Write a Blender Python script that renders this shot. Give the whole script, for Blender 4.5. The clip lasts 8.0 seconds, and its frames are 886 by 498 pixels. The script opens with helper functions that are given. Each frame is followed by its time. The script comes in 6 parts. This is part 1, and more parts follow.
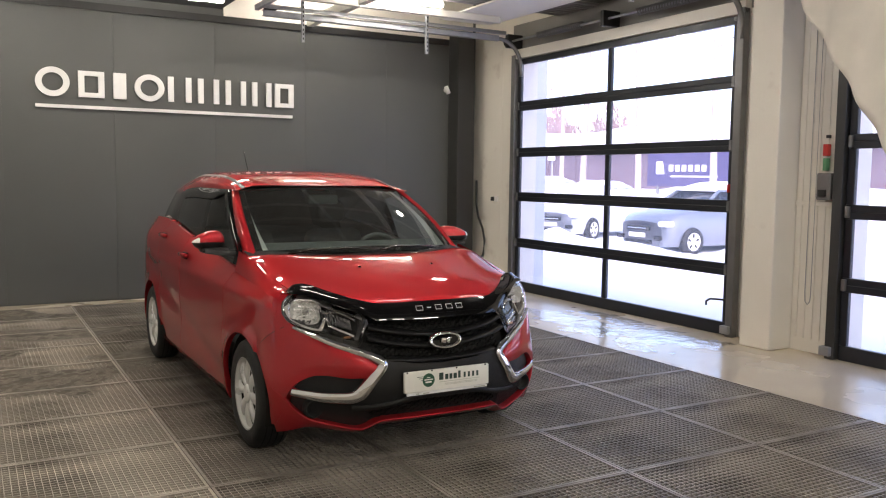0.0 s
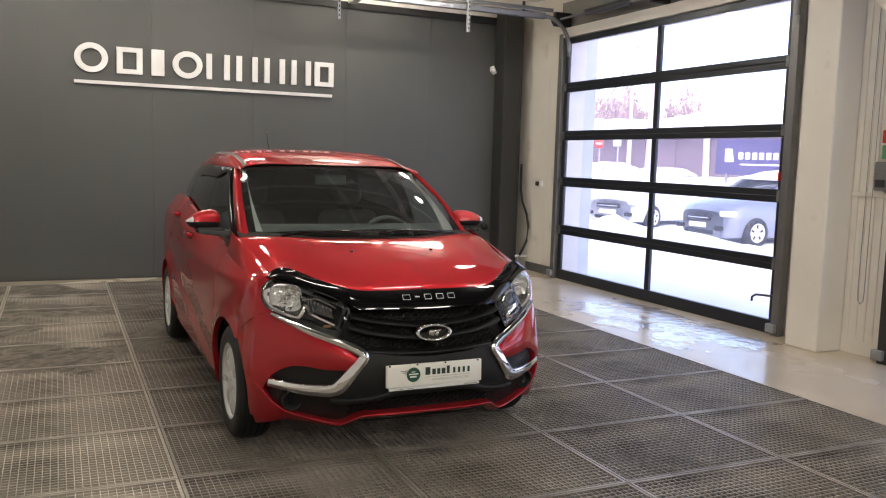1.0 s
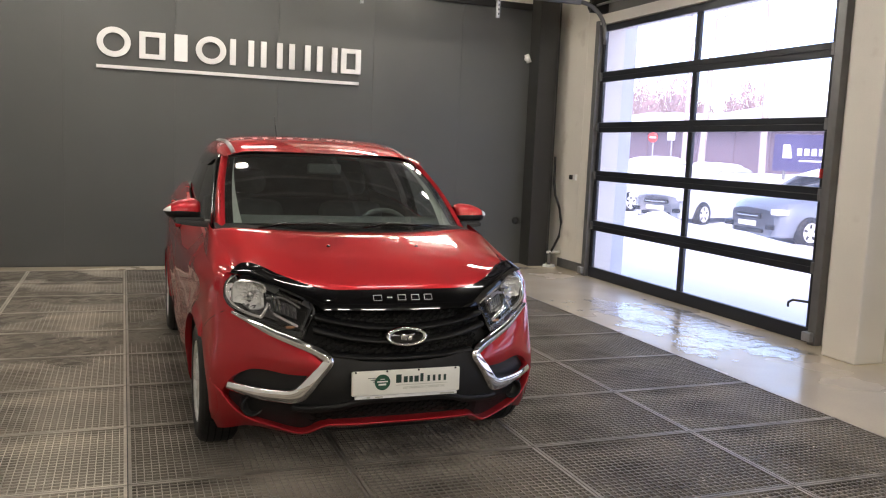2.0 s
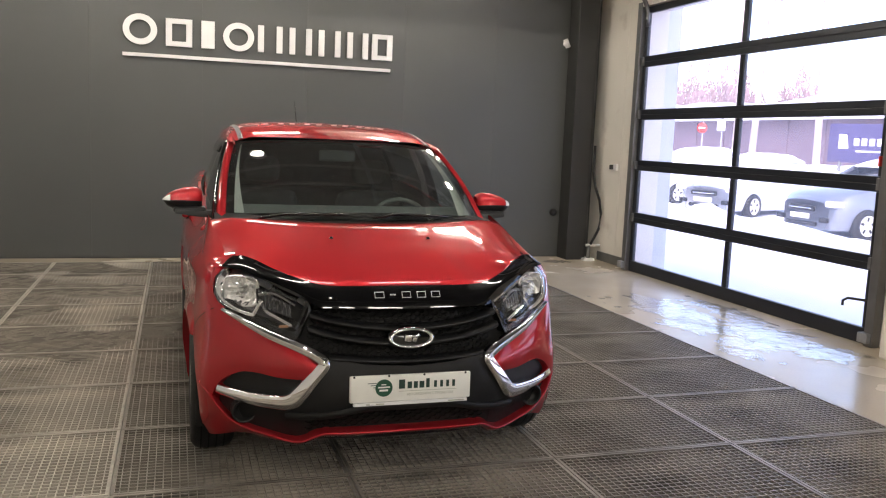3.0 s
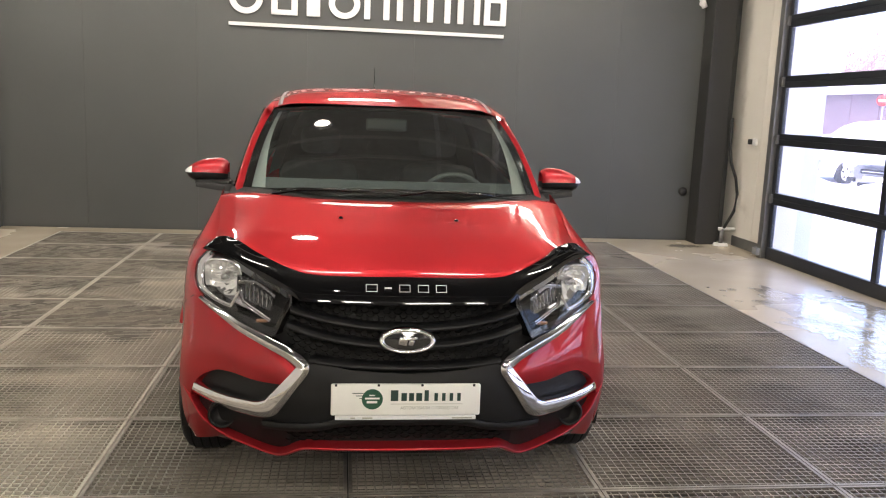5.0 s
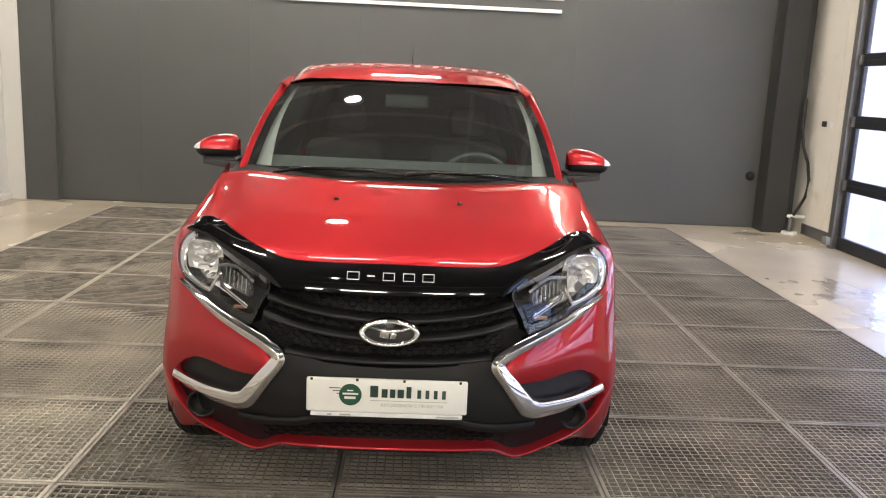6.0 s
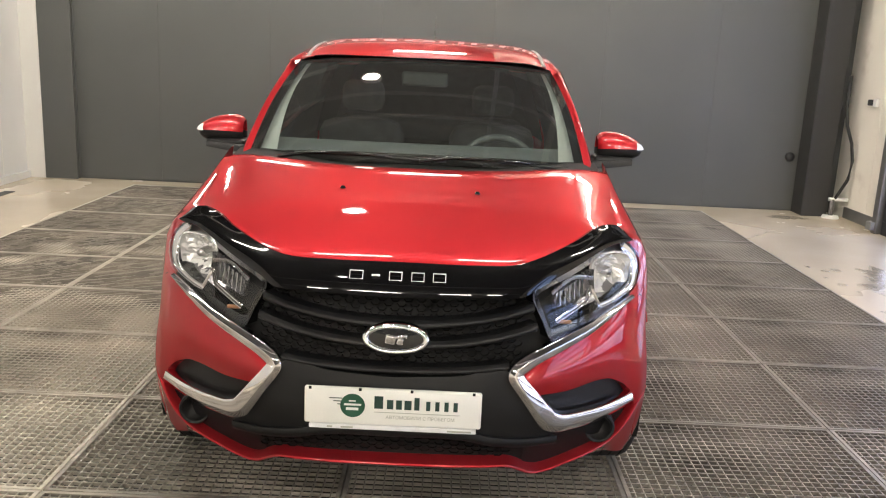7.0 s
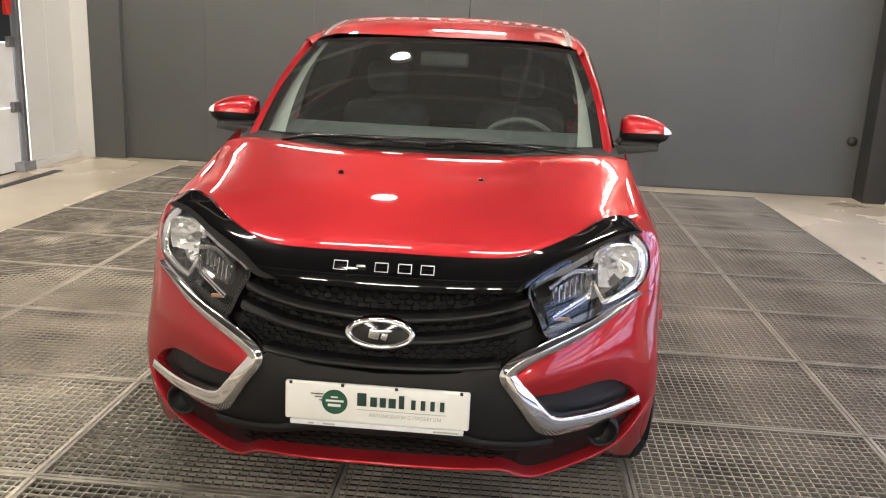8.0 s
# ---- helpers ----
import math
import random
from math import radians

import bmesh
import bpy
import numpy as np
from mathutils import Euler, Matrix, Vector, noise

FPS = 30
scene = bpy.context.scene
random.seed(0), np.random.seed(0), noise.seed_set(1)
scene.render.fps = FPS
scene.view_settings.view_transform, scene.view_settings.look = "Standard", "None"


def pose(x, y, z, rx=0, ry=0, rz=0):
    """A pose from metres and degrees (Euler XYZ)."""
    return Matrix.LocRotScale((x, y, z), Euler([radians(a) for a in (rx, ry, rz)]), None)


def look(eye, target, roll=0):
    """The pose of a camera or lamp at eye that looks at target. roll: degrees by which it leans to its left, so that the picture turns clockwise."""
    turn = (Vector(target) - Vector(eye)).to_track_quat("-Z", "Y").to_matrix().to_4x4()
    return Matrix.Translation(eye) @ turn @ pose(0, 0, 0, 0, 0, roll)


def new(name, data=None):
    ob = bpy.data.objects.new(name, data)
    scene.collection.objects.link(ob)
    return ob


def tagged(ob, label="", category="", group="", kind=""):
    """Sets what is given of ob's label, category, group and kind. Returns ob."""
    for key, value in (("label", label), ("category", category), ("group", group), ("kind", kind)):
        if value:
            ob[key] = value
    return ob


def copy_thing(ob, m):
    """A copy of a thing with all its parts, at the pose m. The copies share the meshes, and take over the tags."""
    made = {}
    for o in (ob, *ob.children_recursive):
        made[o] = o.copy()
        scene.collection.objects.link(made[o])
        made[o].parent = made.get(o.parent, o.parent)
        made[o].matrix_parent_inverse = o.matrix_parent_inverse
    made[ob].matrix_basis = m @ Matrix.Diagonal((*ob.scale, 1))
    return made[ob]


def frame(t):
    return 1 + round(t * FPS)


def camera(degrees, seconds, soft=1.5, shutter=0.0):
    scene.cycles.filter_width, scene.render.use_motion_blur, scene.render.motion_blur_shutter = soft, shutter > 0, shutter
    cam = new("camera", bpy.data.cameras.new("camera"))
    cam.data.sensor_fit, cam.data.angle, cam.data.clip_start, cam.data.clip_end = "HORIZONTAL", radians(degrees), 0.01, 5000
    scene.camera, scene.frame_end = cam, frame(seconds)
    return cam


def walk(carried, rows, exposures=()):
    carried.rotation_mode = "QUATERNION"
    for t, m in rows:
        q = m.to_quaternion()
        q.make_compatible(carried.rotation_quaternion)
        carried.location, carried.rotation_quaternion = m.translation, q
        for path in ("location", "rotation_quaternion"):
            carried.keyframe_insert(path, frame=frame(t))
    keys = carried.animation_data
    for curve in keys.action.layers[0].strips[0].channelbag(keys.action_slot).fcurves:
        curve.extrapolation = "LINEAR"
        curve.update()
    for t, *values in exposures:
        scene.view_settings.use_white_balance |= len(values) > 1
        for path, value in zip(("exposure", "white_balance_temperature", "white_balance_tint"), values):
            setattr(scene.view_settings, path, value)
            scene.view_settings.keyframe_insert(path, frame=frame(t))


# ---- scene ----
cam = camera(55.7, 8.0, 1.15)
METRES, EYE, TILT, LEAN, TURN = 3.244, 1.55, 0.0, 0.0, -29.5
ROWS = [
    (0.0, 0.0, 0.0, 0.0, 0.06, -4.94, -0.7),
    (0.5, 0.0754, 0.0458, 0.0012, 3.29, -5.4, -1.42),
    (1.0, 0.12, 0.1023, -0.0038, 4.91, -6.11, -1.66),
    (1.5, 0.1583, 0.1711, -0.0023, 5.74, -6.38, -2.06),
    (2.0, 0.2212, 0.224, -0.004, 8.79, -6.79, -2.46),
    (3.5, 0.2723, 0.4046, -0.0179, 14.28, -7.8, -2.22),
    (4.0, 0.3217, 0.4623, -0.016, 18.17, -8.35, -2.27),
    (4.5, 0.3414, 0.5166, -0.021, 20.39, -8.83, -2.09),
    (6.0, 0.4159, 0.6771, -0.0242, 28.07, -11.12, -2.61),
    (6.5, 0.4159, 0.7111, -0.0263, 29.76, -11.72, -2.46),
    (7.0, 0.3889, 0.7587, -0.0219, 30.11, -12.8, -2.59),
    (7.5, 0.3847, 0.7898, -0.0238, 30.59, -14.25, -2.04),
    (8.0, 0.4189, 0.8289, -0.021, 34.36, -14.26, -2.47),
]
walk(cam, [(t, pose(0, 0, EYE, TILT, LEAN, TURN) @ pose(METRES * x, METRES * y, METRES * z, 90 + pitch, roll, yaw)) for t, x, y, z, yaw, pitch, roll in ROWS],
     [(0.0, -0.3), (1.0, -0.29), (2.2, -0.3), (3.5, -0.08), (4.5, 0.13), (6.0, 0.38), (7.0, 0.5), (7.5, 0.46), (8.0, 0.51)])

# ---- world, sun and lamps ----
world = bpy.data.worlds.new("sky")
scene.world = world
world.use_nodes = True
wn = world.node_tree
sky = wn.nodes.new("ShaderNodeTexSky")
sky.sky_type, sky.sun_disc = "NISHITA", False
sky.dust_density, sky.ozone_density = 2.6, 0.4
sky.sun_elevation, sky.sun_rotation = radians(45), radians(215)
wn.links.new(sky.outputs["Color"], wn.nodes["Background"].inputs["Color"])
wn.nodes["Background"].inputs["Strength"].default_value = 0.95

sun_data = bpy.data.lights.new("sun", "SUN")
sun_data.energy, sun_data.angle, sun_data.color = 1.2, radians(20), (1.0, 0.96, 0.9)
sun = new("sun", sun_data)
sun.matrix_world = look((0, 0, 0), (0.35, 0.5, -0.62))

# ---- helpers for shapes and materials ----
def material(name, colour, rough=0.5, metal=0.0, vary=0.12, scale=6.0, fine=90.0, bump=0.0, dirt=None, dirt_amount=0.0,
             dirt_scale=2.0, coat=0.0, rough_vary=0.08, random_tone=0.0, emit=None, emit_strength=0.0, coords="Object"):
    """A Principled surface whose tone varies at a broad and a fine scale, with dirt patches, fine relief and tone per piece."""
    m = bpy.data.materials.new(name)
    m.use_nodes = True
    nt = m.node_tree
    b = nt.nodes["Principled BSDF"]
    co = nt.nodes.new("ShaderNodeTexCoord")
    def noise_tex(s, detail):
        n = nt.nodes.new("ShaderNodeTexNoise")
        n.inputs["Scale"].default_value, n.inputs["Detail"].default_value = s, detail
        nt.links.new(co.outputs[coords], n.inputs["Vector"])
        return n
    def ramp(src, lo, hi, a, c):
        r = nt.nodes.new("ShaderNodeMapRange")
        r.inputs["From Min"].default_value, r.inputs["From Max"].default_value = lo, hi
        r.inputs["To Min"].default_value, r.inputs["To Max"].default_value = a, c
        nt.links.new(src, r.inputs["Value"])
        return r.outputs["Result"]
    def mult(a, c):
        n = nt.nodes.new("ShaderNodeMath")
        n.operation = "MULTIPLY"
        nt.links.new(a, n.inputs[0])
        nt.links.new(c, n.inputs[1])
        return n.outputs[0]
    broad, grain = noise_tex(scale, 4), noise_tex(fine, 2)
    tone = mult(ramp(broad.outputs["Fac"], 0.3, 0.7, 1 - vary, 1 + vary), ramp(grain.outputs["Fac"], 0.3, 0.7, 1 - vary / 2, 1 + vary / 2))
    if random_tone:
        info = nt.nodes.new("ShaderNodeObjectInfo")
        tone = mult(tone, ramp(info.outputs["Random"], 0, 1, 1 - random_tone, 1 + random_tone))
    hsv = nt.nodes.new("ShaderNodeHueSaturation")
    hsv.inputs["Color"].default_value = (*colour, 1)
    nt.links.new(tone, hsv.inputs["Value"])
    out = hsv.outputs["Color"]
    if dirt:
        spots = noise_tex(dirt_scale, 6)
        mask = ramp(spots.outputs["Fac"], 0.62 - 0.3 * dirt_amount, 0.75 - 0.2 * dirt_amount, 0, 1)
        mix = nt.nodes.new("ShaderNodeMix")
        mix.data_type = "RGBA"
        nt.links.new(mask, mix.inputs["Factor"])
        nt.links.new(out, mix.inputs["A"])
        mix.inputs["B"].default_value = (*dirt, 1)
        out = mix.outputs["Result"]
    nt.links.new(out, b.inputs["Base Color"])
    b.inputs["Metallic"].default_value = metal
    nt.links.new(ramp(broad.outputs["Fac"], 0.25, 0.75, max(0.01, rough - rough_vary), min(1, rough + rough_vary)), b.inputs["Roughness"])
    if coat:
        b.inputs["Coat Weight"].default_value, b.inputs["Coat Roughness"].default_value = coat, 0.03
    if bump:
        bp = nt.nodes.new("ShaderNodeBump")
        bp.inputs["Strength"].default_value, bp.inputs["Distance"].default_value = bump, 0.004
        nt.links.new(grain.outputs["Fac"], bp.inputs["Height"])
        nt.links.new(bp.outputs["Normal"], b.inputs["Normal"])
    if emit:
        b.inputs["Emission Color"].default_value, b.inputs["Emission Strength"].default_value = (*emit, 1), emit_strength
    return m


def glass(name, tint=(1, 1, 1), rough=0.0, reflect=1.5, clear=0.9, haze=0.0, veil=0.0):
    """A thin pane: mirror-like by Fresnel, see-through with a tint."""
    m = bpy.data.materials.new(name)
    m.use_nodes = True
    nt = m.node_tree
    nt.nodes.clear()
    o = nt.nodes.new("ShaderNodeOutputMaterial")
    mix = nt.nodes.new("ShaderNodeMixShader")
    tr, gl = nt.nodes.new("ShaderNodeBsdfTransparent"), nt.nodes.new("ShaderNodeBsdfGlossy")
    lw = nt.nodes.new("ShaderNodeLayerWeight")
    lw.inputs["Blend"].default_value = 0.5
    pw, ad = nt.nodes.new("ShaderNodeMath"), nt.nodes.new("ShaderNodeMath")
    pw.operation, pw.inputs[1].default_value = "POWER", 5
    f0 = ((reflect - 1) / (reflect + 1)) ** 2
    ad.operation, ad.inputs[1].default_value, ad.inputs[2].default_value = "MULTIPLY_ADD", 1 - f0, f0
    nt.links.new(lw.outputs["Facing"], pw.inputs[0])
    nt.links.new(pw.outputs[0], ad.inputs[0])
    tr.inputs["Color"].default_value = tuple(c * clear for c in tint) + (1,)
    gl.inputs["Roughness"].default_value = rough
    gl.inputs["Color"].default_value = (1, 1, 1, 1)
    nt.links.new(ad.outputs[0], mix.inputs[0])
    nt.links.new(tr.outputs[0], mix.inputs[1])
    nt.links.new(gl.outputs[0], mix.inputs[2])
    out = mix.outputs[0]
    # A pale diffuse share imitates haze and reflection on the glass.
    if haze:
        haze_diffuse, both = nt.nodes.new("ShaderNodeBsdfDiffuse"), nt.nodes.new("ShaderNodeMixShader")
        haze_diffuse.inputs["Color"].default_value, both.inputs[0].default_value = (0.6, 0.6, 0.57, 1), haze
        nt.links.new(out, both.inputs[1])
        nt.links.new(haze_diffuse.outputs[0], both.inputs[2])
        out = both.outputs[0]
    # A pale translucent share imitates veiling glare from a bright yard.
    if veil:
        glare, both = nt.nodes.new("ShaderNodeBsdfTranslucent"), nt.nodes.new("ShaderNodeMixShader")
        glare.inputs["Color"].default_value, both.inputs[0].default_value = (0.9, 0.86, 0.95, 1), veil
        nt.links.new(out, both.inputs[1])
        nt.links.new(glare.outputs[0], both.inputs[2])
        out = both.outputs[0]
    nt.links.new(out, o.inputs["Surface"])
    return m


RED = material("red_car_paint", (0.46, 0.024, 0.032), 0.46, 0.65, 0.04, 3, 900, 0.0, coat=1.0, rough_vary=0.02)
RED.node_tree.nodes["Principled BSDF"].inputs["Specular IOR Level"].default_value = 0.1
RED.node_tree.nodes["Principled BSDF"].inputs["Specular Tint"].default_value = (0.8, 0.03, 0.05, 1)
RED.node_tree.nodes["Principled BSDF"].inputs["Coat IOR"].default_value = 1.5
GLOSS_BLACK = material("gloss_black_plastic", (0.004, 0.004, 0.0045), 0.05, 0, 0.1, 5, 200, 0, rough_vary=0.02)
MATT_BLACK = material("grained_black_plastic", (0.01, 0.01, 0.0105), 0.42, 0, 0.2, 12, 900, 0.25)
MATT_BLACK.node_tree.nodes["Principled BSDF"].inputs["Specular IOR Level"].default_value = 0.35
# Near-black for black parts, and for sheets that carry shade in openings.
DEEP_BLACK = material("black_parts_and_recess_shade", (0.004, 0.004, 0.004), 0.8, 0, 0.2, 10, 300, 0.1)
GRILLE_MESH = material("black_grille_mesh", (0.006, 0.006, 0.0065), 0.85, 0, 0.1, 12, 300, 0.05)
GRILLE_MESH.node_tree.nodes["Principled BSDF"].inputs["Specular IOR Level"].default_value = 0.1
CHROME = material("chrome", (0.9, 0.9, 0.91), 0.07, 1.0, 0.03, 6, 200, 0, rough_vary=0.03)
SATIN = material("satin_chrome", (0.6, 0.6, 0.6), 0.28, 1.0, 0.05, 6, 300, 0)
RUBBER = material("tyre_rubber", (0.009, 0.009, 0.0095), 0.55, 0, 0.25, 14, 250, 0.4, dirt=(0.03, 0.028, 0.025), dirt_amount=0.0, dirt_scale=9)
RIM = material("silver_wheel_paint", (0.78, 0.78, 0.76), 0.32, 0.25, 0.06, 8, 300, 0.05)
RIM_DARK = material("wheel_shadow_steel", (0.03, 0.03, 0.03), 0.6, 0.3, 0.2, 8, 200, 0.1)
PLATE = material("plate_white", (0.88, 0.87, 0.81), 0.35, 0, 0.03, 9, 300, 0.03)
GREEN = material("dark_green_print", (0.02, 0.09, 0.05), 0.4, 0, 0.08, 9, 300)
PRINT = material("dark_print", (0.02, 0.05, 0.04), 0.4, 0, 0.08, 9, 300)
PRINT_PALE = material("pale_print", (0.42, 0.42, 0.36), 0.4, 0, 0.08, 9, 300)
WHITE_MARK = material("white_mark", (0.8, 0.8, 0.8), 0.4, 0, 0.04, 9, 300)
LENS = glass("headlight_lens", (1, 1, 1), 0.02, 1.45, 0.95)
# The last value mixes in painted haze that lifts the dark cabin.
SCREEN = glass("windscreen_glass", (0.82, 0.88, 0.86), 0.0, 1.5, 0.92, 0.024)
SIDE_GLASS = glass("side_window_glass", (0.9, 0.95, 0.93), 0.0, 1.5, 0.93)
DARK_GLASS = glass("tinted_glass", (0.3, 0.31, 0.31), 0.0, 1.5, 0.6)
# The veil washes out the yard as glare would.
PANE = glass("gate_pane", (0.96, 0.93, 1.0), 0.0, 1.35, 0.95, veil=0.05)
WATER = glass("spilt_water", (0.96, 0.96, 0.95), 0.015, 1.33, 0.96)
ripple, waves = WATER.node_tree.nodes.new("ShaderNodeBump"), WATER.node_tree.nodes.new("ShaderNodeTexNoise")
waves.inputs["Scale"].default_value, waves.inputs["Detail"].default_value = 9.0, 5.0
ripple.inputs["Strength"].default_value, ripple.inputs["Distance"].default_value = 0.5, 0.02
WATER.node_tree.links.new(WATER.node_tree.nodes.new("ShaderNodeTexCoord").outputs["Object"], waves.inputs["Vector"])
WATER.node_tree.links.new(waves.outputs["Fac"], ripple.inputs["Height"])
for node in list(WATER.node_tree.nodes):
    if node.type in ("BSDF_GLOSSY", "LAYER_WEIGHT"):
        WATER.node_tree.links.new(ripple.outputs["Normal"], node.inputs["Normal"])
CABIN = material("grey_cabin_plastic", (0.085, 0.098, 0.096), 0.6, 0, 0.1, 9, 400, 0.2)
CABIN_PALE = material("pale_pillar_trim", (0.42, 0.44, 0.41), 0.6, 0, 0.06, 9, 400, 0.1)
SEAT = material("dark_seat_cloth", (0.055, 0.058, 0.058), 0.9, 0, 0.2, 20, 500, 0.4)
LAMP_SHELL = material("lamp_shell_plastic", (0.2, 0.2, 0.21), 0.2, 0.6, 0.1, 9, 200)
LAMP_DARK = material("dark_turn_lamp_mirror", (0.32, 0.32, 0.33), 0.18, 0.8, 0.1, 9, 200)
AMBER = material("amber_plastic", (0.3, 0.14, 0.06), 0.3, 0, 0.05, 9, 200)
REFLECTOR = material("lamp_reflector", (0.97, 0.97, 0.96), 0.2, 0.6, 0.05, 9, 200)
INDICATOR = material("clear_indicator", (0.9, 0.89, 0.87), 0.15, 0.1, 0.05, 20, 200)

WALL_DARK = material("dark_grey_wall_paint", (0.081, 0.084, 0.081), 0.55, 0, 0.08, 0.8, 160, 0.08, rough_vary=0.05)
WALL_WHITE = material("cream_wall_panel", (0.8, 0.765, 0.69), 0.5, 0, 0.04, 1.2, 120, 0.06, dirt=(0.68, 0.63, 0.56), dirt_amount=0.0, dirt_scale=3)
WALL_CLEAN = material("white_wall_panel", (0.66, 0.65, 0.61), 0.5, 0, 0.03, 1.2, 120, 0.06)
CEILING_PAINT = material("cream_ceiling_paint", (0.88, 0.85, 0.77), 0.7, 0, 0.05, 1.0, 120, 0.05)
CEILING_GREY = material("grey_corrugated_sheet", (0.3, 0.295, 0.28), 0.6, 0.1, 0.08, 1.5, 80, 0.05)
CEILING_DARK = material("dark_ceiling_paint", (0.07, 0.07, 0.068), 0.8, 0, 0.15, 1.0, 60, 0.1)
LINTEL = material("grey_sheet_above_gate", (0.2, 0.195, 0.185), 0.55, 0, 0.1, 1.2, 120, 0.06)
COLUMN_DARK = material("black_column_paint", (0.03, 0.03, 0.029), 0.5, 0, 0.1, 1.2, 160, 0.08)
BEAM = material("painted_steel_beam", (0.62, 0.6, 0.55), 0.5, 0.1, 0.06, 3, 160, 0.05)
GALV = material("galvanised_steel", (0.34, 0.35, 0.37), 0.55, 0.6, 0.14, 9, 120, 0.05)
ANTHRACITE = material("anthracite_aluminium", (0.022, 0.025, 0.032), 0.38, 0.3, 0.1, 5, 200, 0.03)
STEEL_GREY = material("grey_steel_track", (0.2, 0.2, 0.2), 0.45, 0.6, 0.12, 8, 160, 0.05)
BLACK_TRIM = material("black_trim", (0.015, 0.015, 0.015), 0.5, 0, 0.1, 5, 200)
FLOOR_CREAM = material("worn_cream_floor_coating", (0.585, 0.505, 0.39), 0.24, 0, 0.06, 0.8, 60, 0.05, rough_vary=0.17)
GRATE = material("dusty_galvanised_grating", (0.58, 0.53, 0.445), 0.55, 0.15, 0.25, 1.4, 40, 0.15, dirt=(0.11, 0.096, 0.078), dirt_amount=0.44, dirt_scale=1.1, random_tone=0.12, coords="Generated")
GRATE_DARK = material("dark_galvanised_grating", (0.36, 0.325, 0.274), 0.45, 0.2, 0.25, 1.4, 40, 0.15, dirt=(0.07, 0.063, 0.053), dirt_amount=0.45, dirt_scale=1.1, random_tone=0.14, coords="Generated")
MUD = material("caked_grey_dirt", (0.132, 0.113, 0.088), 0.85, 0, 0.4, 2.5, 60, 0.6, dirt=(0.075, 0.062, 0.047), dirt_amount=0.4, dirt_scale=1.6)
# Near-black base colour carries the shade seen through the grating's openings.
PIT = material("shade_black_pit", (0.006, 0.0055, 0.005), 0.6, 0, 0.3, 2, 30, 0.2)
SIGN_WHITE = material("white_sign_acrylic", (0.82, 0.81, 0.79), 0.4, 0, 0.03, 6, 200)
CABLE = material("black_hose", (0.015, 0.015, 0.016), 0.5, 0, 0.1, 9, 200)
TUBE = material("fluorescent_diffuser", (0.9, 0.9, 0.9), 0.5, 0, 0.02, 4, 90, emit=(1.0, 0.92, 0.81), emit_strength=115.0)
LAMP_GLOW = material("lamp_dome", (0.9, 0.9, 0.9), 0.5, 0, 0.02, 4, 90, emit=(1.0, 0.92, 0.8), emit_strength=150.0)
SNOW = material("snow", (0.82, 0.83, 0.87), 0.7, 0, 0.05, 0.9, 14, 0.5)

PIER = material("pale_outer_plaster", (0.62, 0.64, 0.72), 0.8, 0, 0.06, 2, 60, 0.2)
RED_PLASTIC = material("red_plastic", (0.55, 0.03, 0.02), 0.4, 0, 0.06, 9, 200)
GREEN_PLASTIC = material("green_plastic", (0.1, 0.3, 0.14), 0.4, 0, 0.06, 9, 200)
CLOTH = material("pale_curtain_cloth", (0.78, 0.74, 0.67), 0.85, 0, 0.08, 2, 300, 0.3)
WHITE_PAINT = material("white_car_paint", (0.55, 0.58, 0.64), 0.3, 0, 0.03, 4, 300, 0, coat=0.6)
SILVER_PAINT = material("silver_car_paint", (0.21, 0.235, 0.28), 0.35, 0.4, 0.05, 4, 300, 0, coat=0.6)
RED_FAR = material("dark_red_car_paint", (0.35, 0.03, 0.06), 0.3, 0.2, 0.05, 4, 300, 0, coat=0.6)
DARK_PANE = material("dark_window_glass", (0.03, 0.035, 0.045), 0.08, 0, 0.1, 4, 100)
BARK = material("frosted_reddish_bark", (0.46, 0.38, 0.37), 0.9, 0, 0.25, 3, 30, 0.5)
BRUSH = material("frosted_winter_scrub", (0.4, 0.28, 0.28), 0.95, 0, 0.3, 0.4, 6, 0.2)
FAR_WALL = material("violet_grey_cladding", (0.16, 0.115, 0.14), 0.7, 0, 0.12, 0.6, 10, 0.1)
BANNER = material("dark_violet_banner", (0.06, 0.05, 0.14), 0.5, 0, 0.1, 1, 30)


def spl(*pts):
    """A smooth curve y(x) through points in rising x, flat beyond its ends (monotone cubic)."""
    xs, ys = [p[0] for p in pts], [p[1] for p in pts]
    n = len(xs)
    h = [xs[i + 1] - xs[i] for i in range(n - 1)]
    s = [(ys[i + 1] - ys[i]) / h[i] for i in range(n - 1)]
    m = [s[0]] + [0 if s[i - 1] * s[i] <= 0 else 2 * s[i - 1] * s[i] / (s[i - 1] + s[i]) for i in range(1, n - 1)] + [s[-1]]
    def f(x):
        if x <= xs[0]:
            return ys[0]
        if x >= xs[-1]:
            return ys[-1]
        i = 0
        while xs[i + 1] < x:
            i += 1
        t = (x - xs[i]) / h[i]
        return ((2 * t ** 3 - 3 * t * t + 1) * ys[i] + (t ** 3 - 2 * t * t + t) * h[i] * m[i]
                + (3 * t * t - 2 * t ** 3) * ys[i + 1] + (t ** 3 - t * t) * h[i] * m[i + 1])
    return f


def steps(a, b, n):
    return [a + (b - a) * i / n for i in range(n + 1)]


def ease(a, b, v):
    t = min(1, max(0, (v - a) / (b - a)))
    return t * t * (3 - 2 * t)


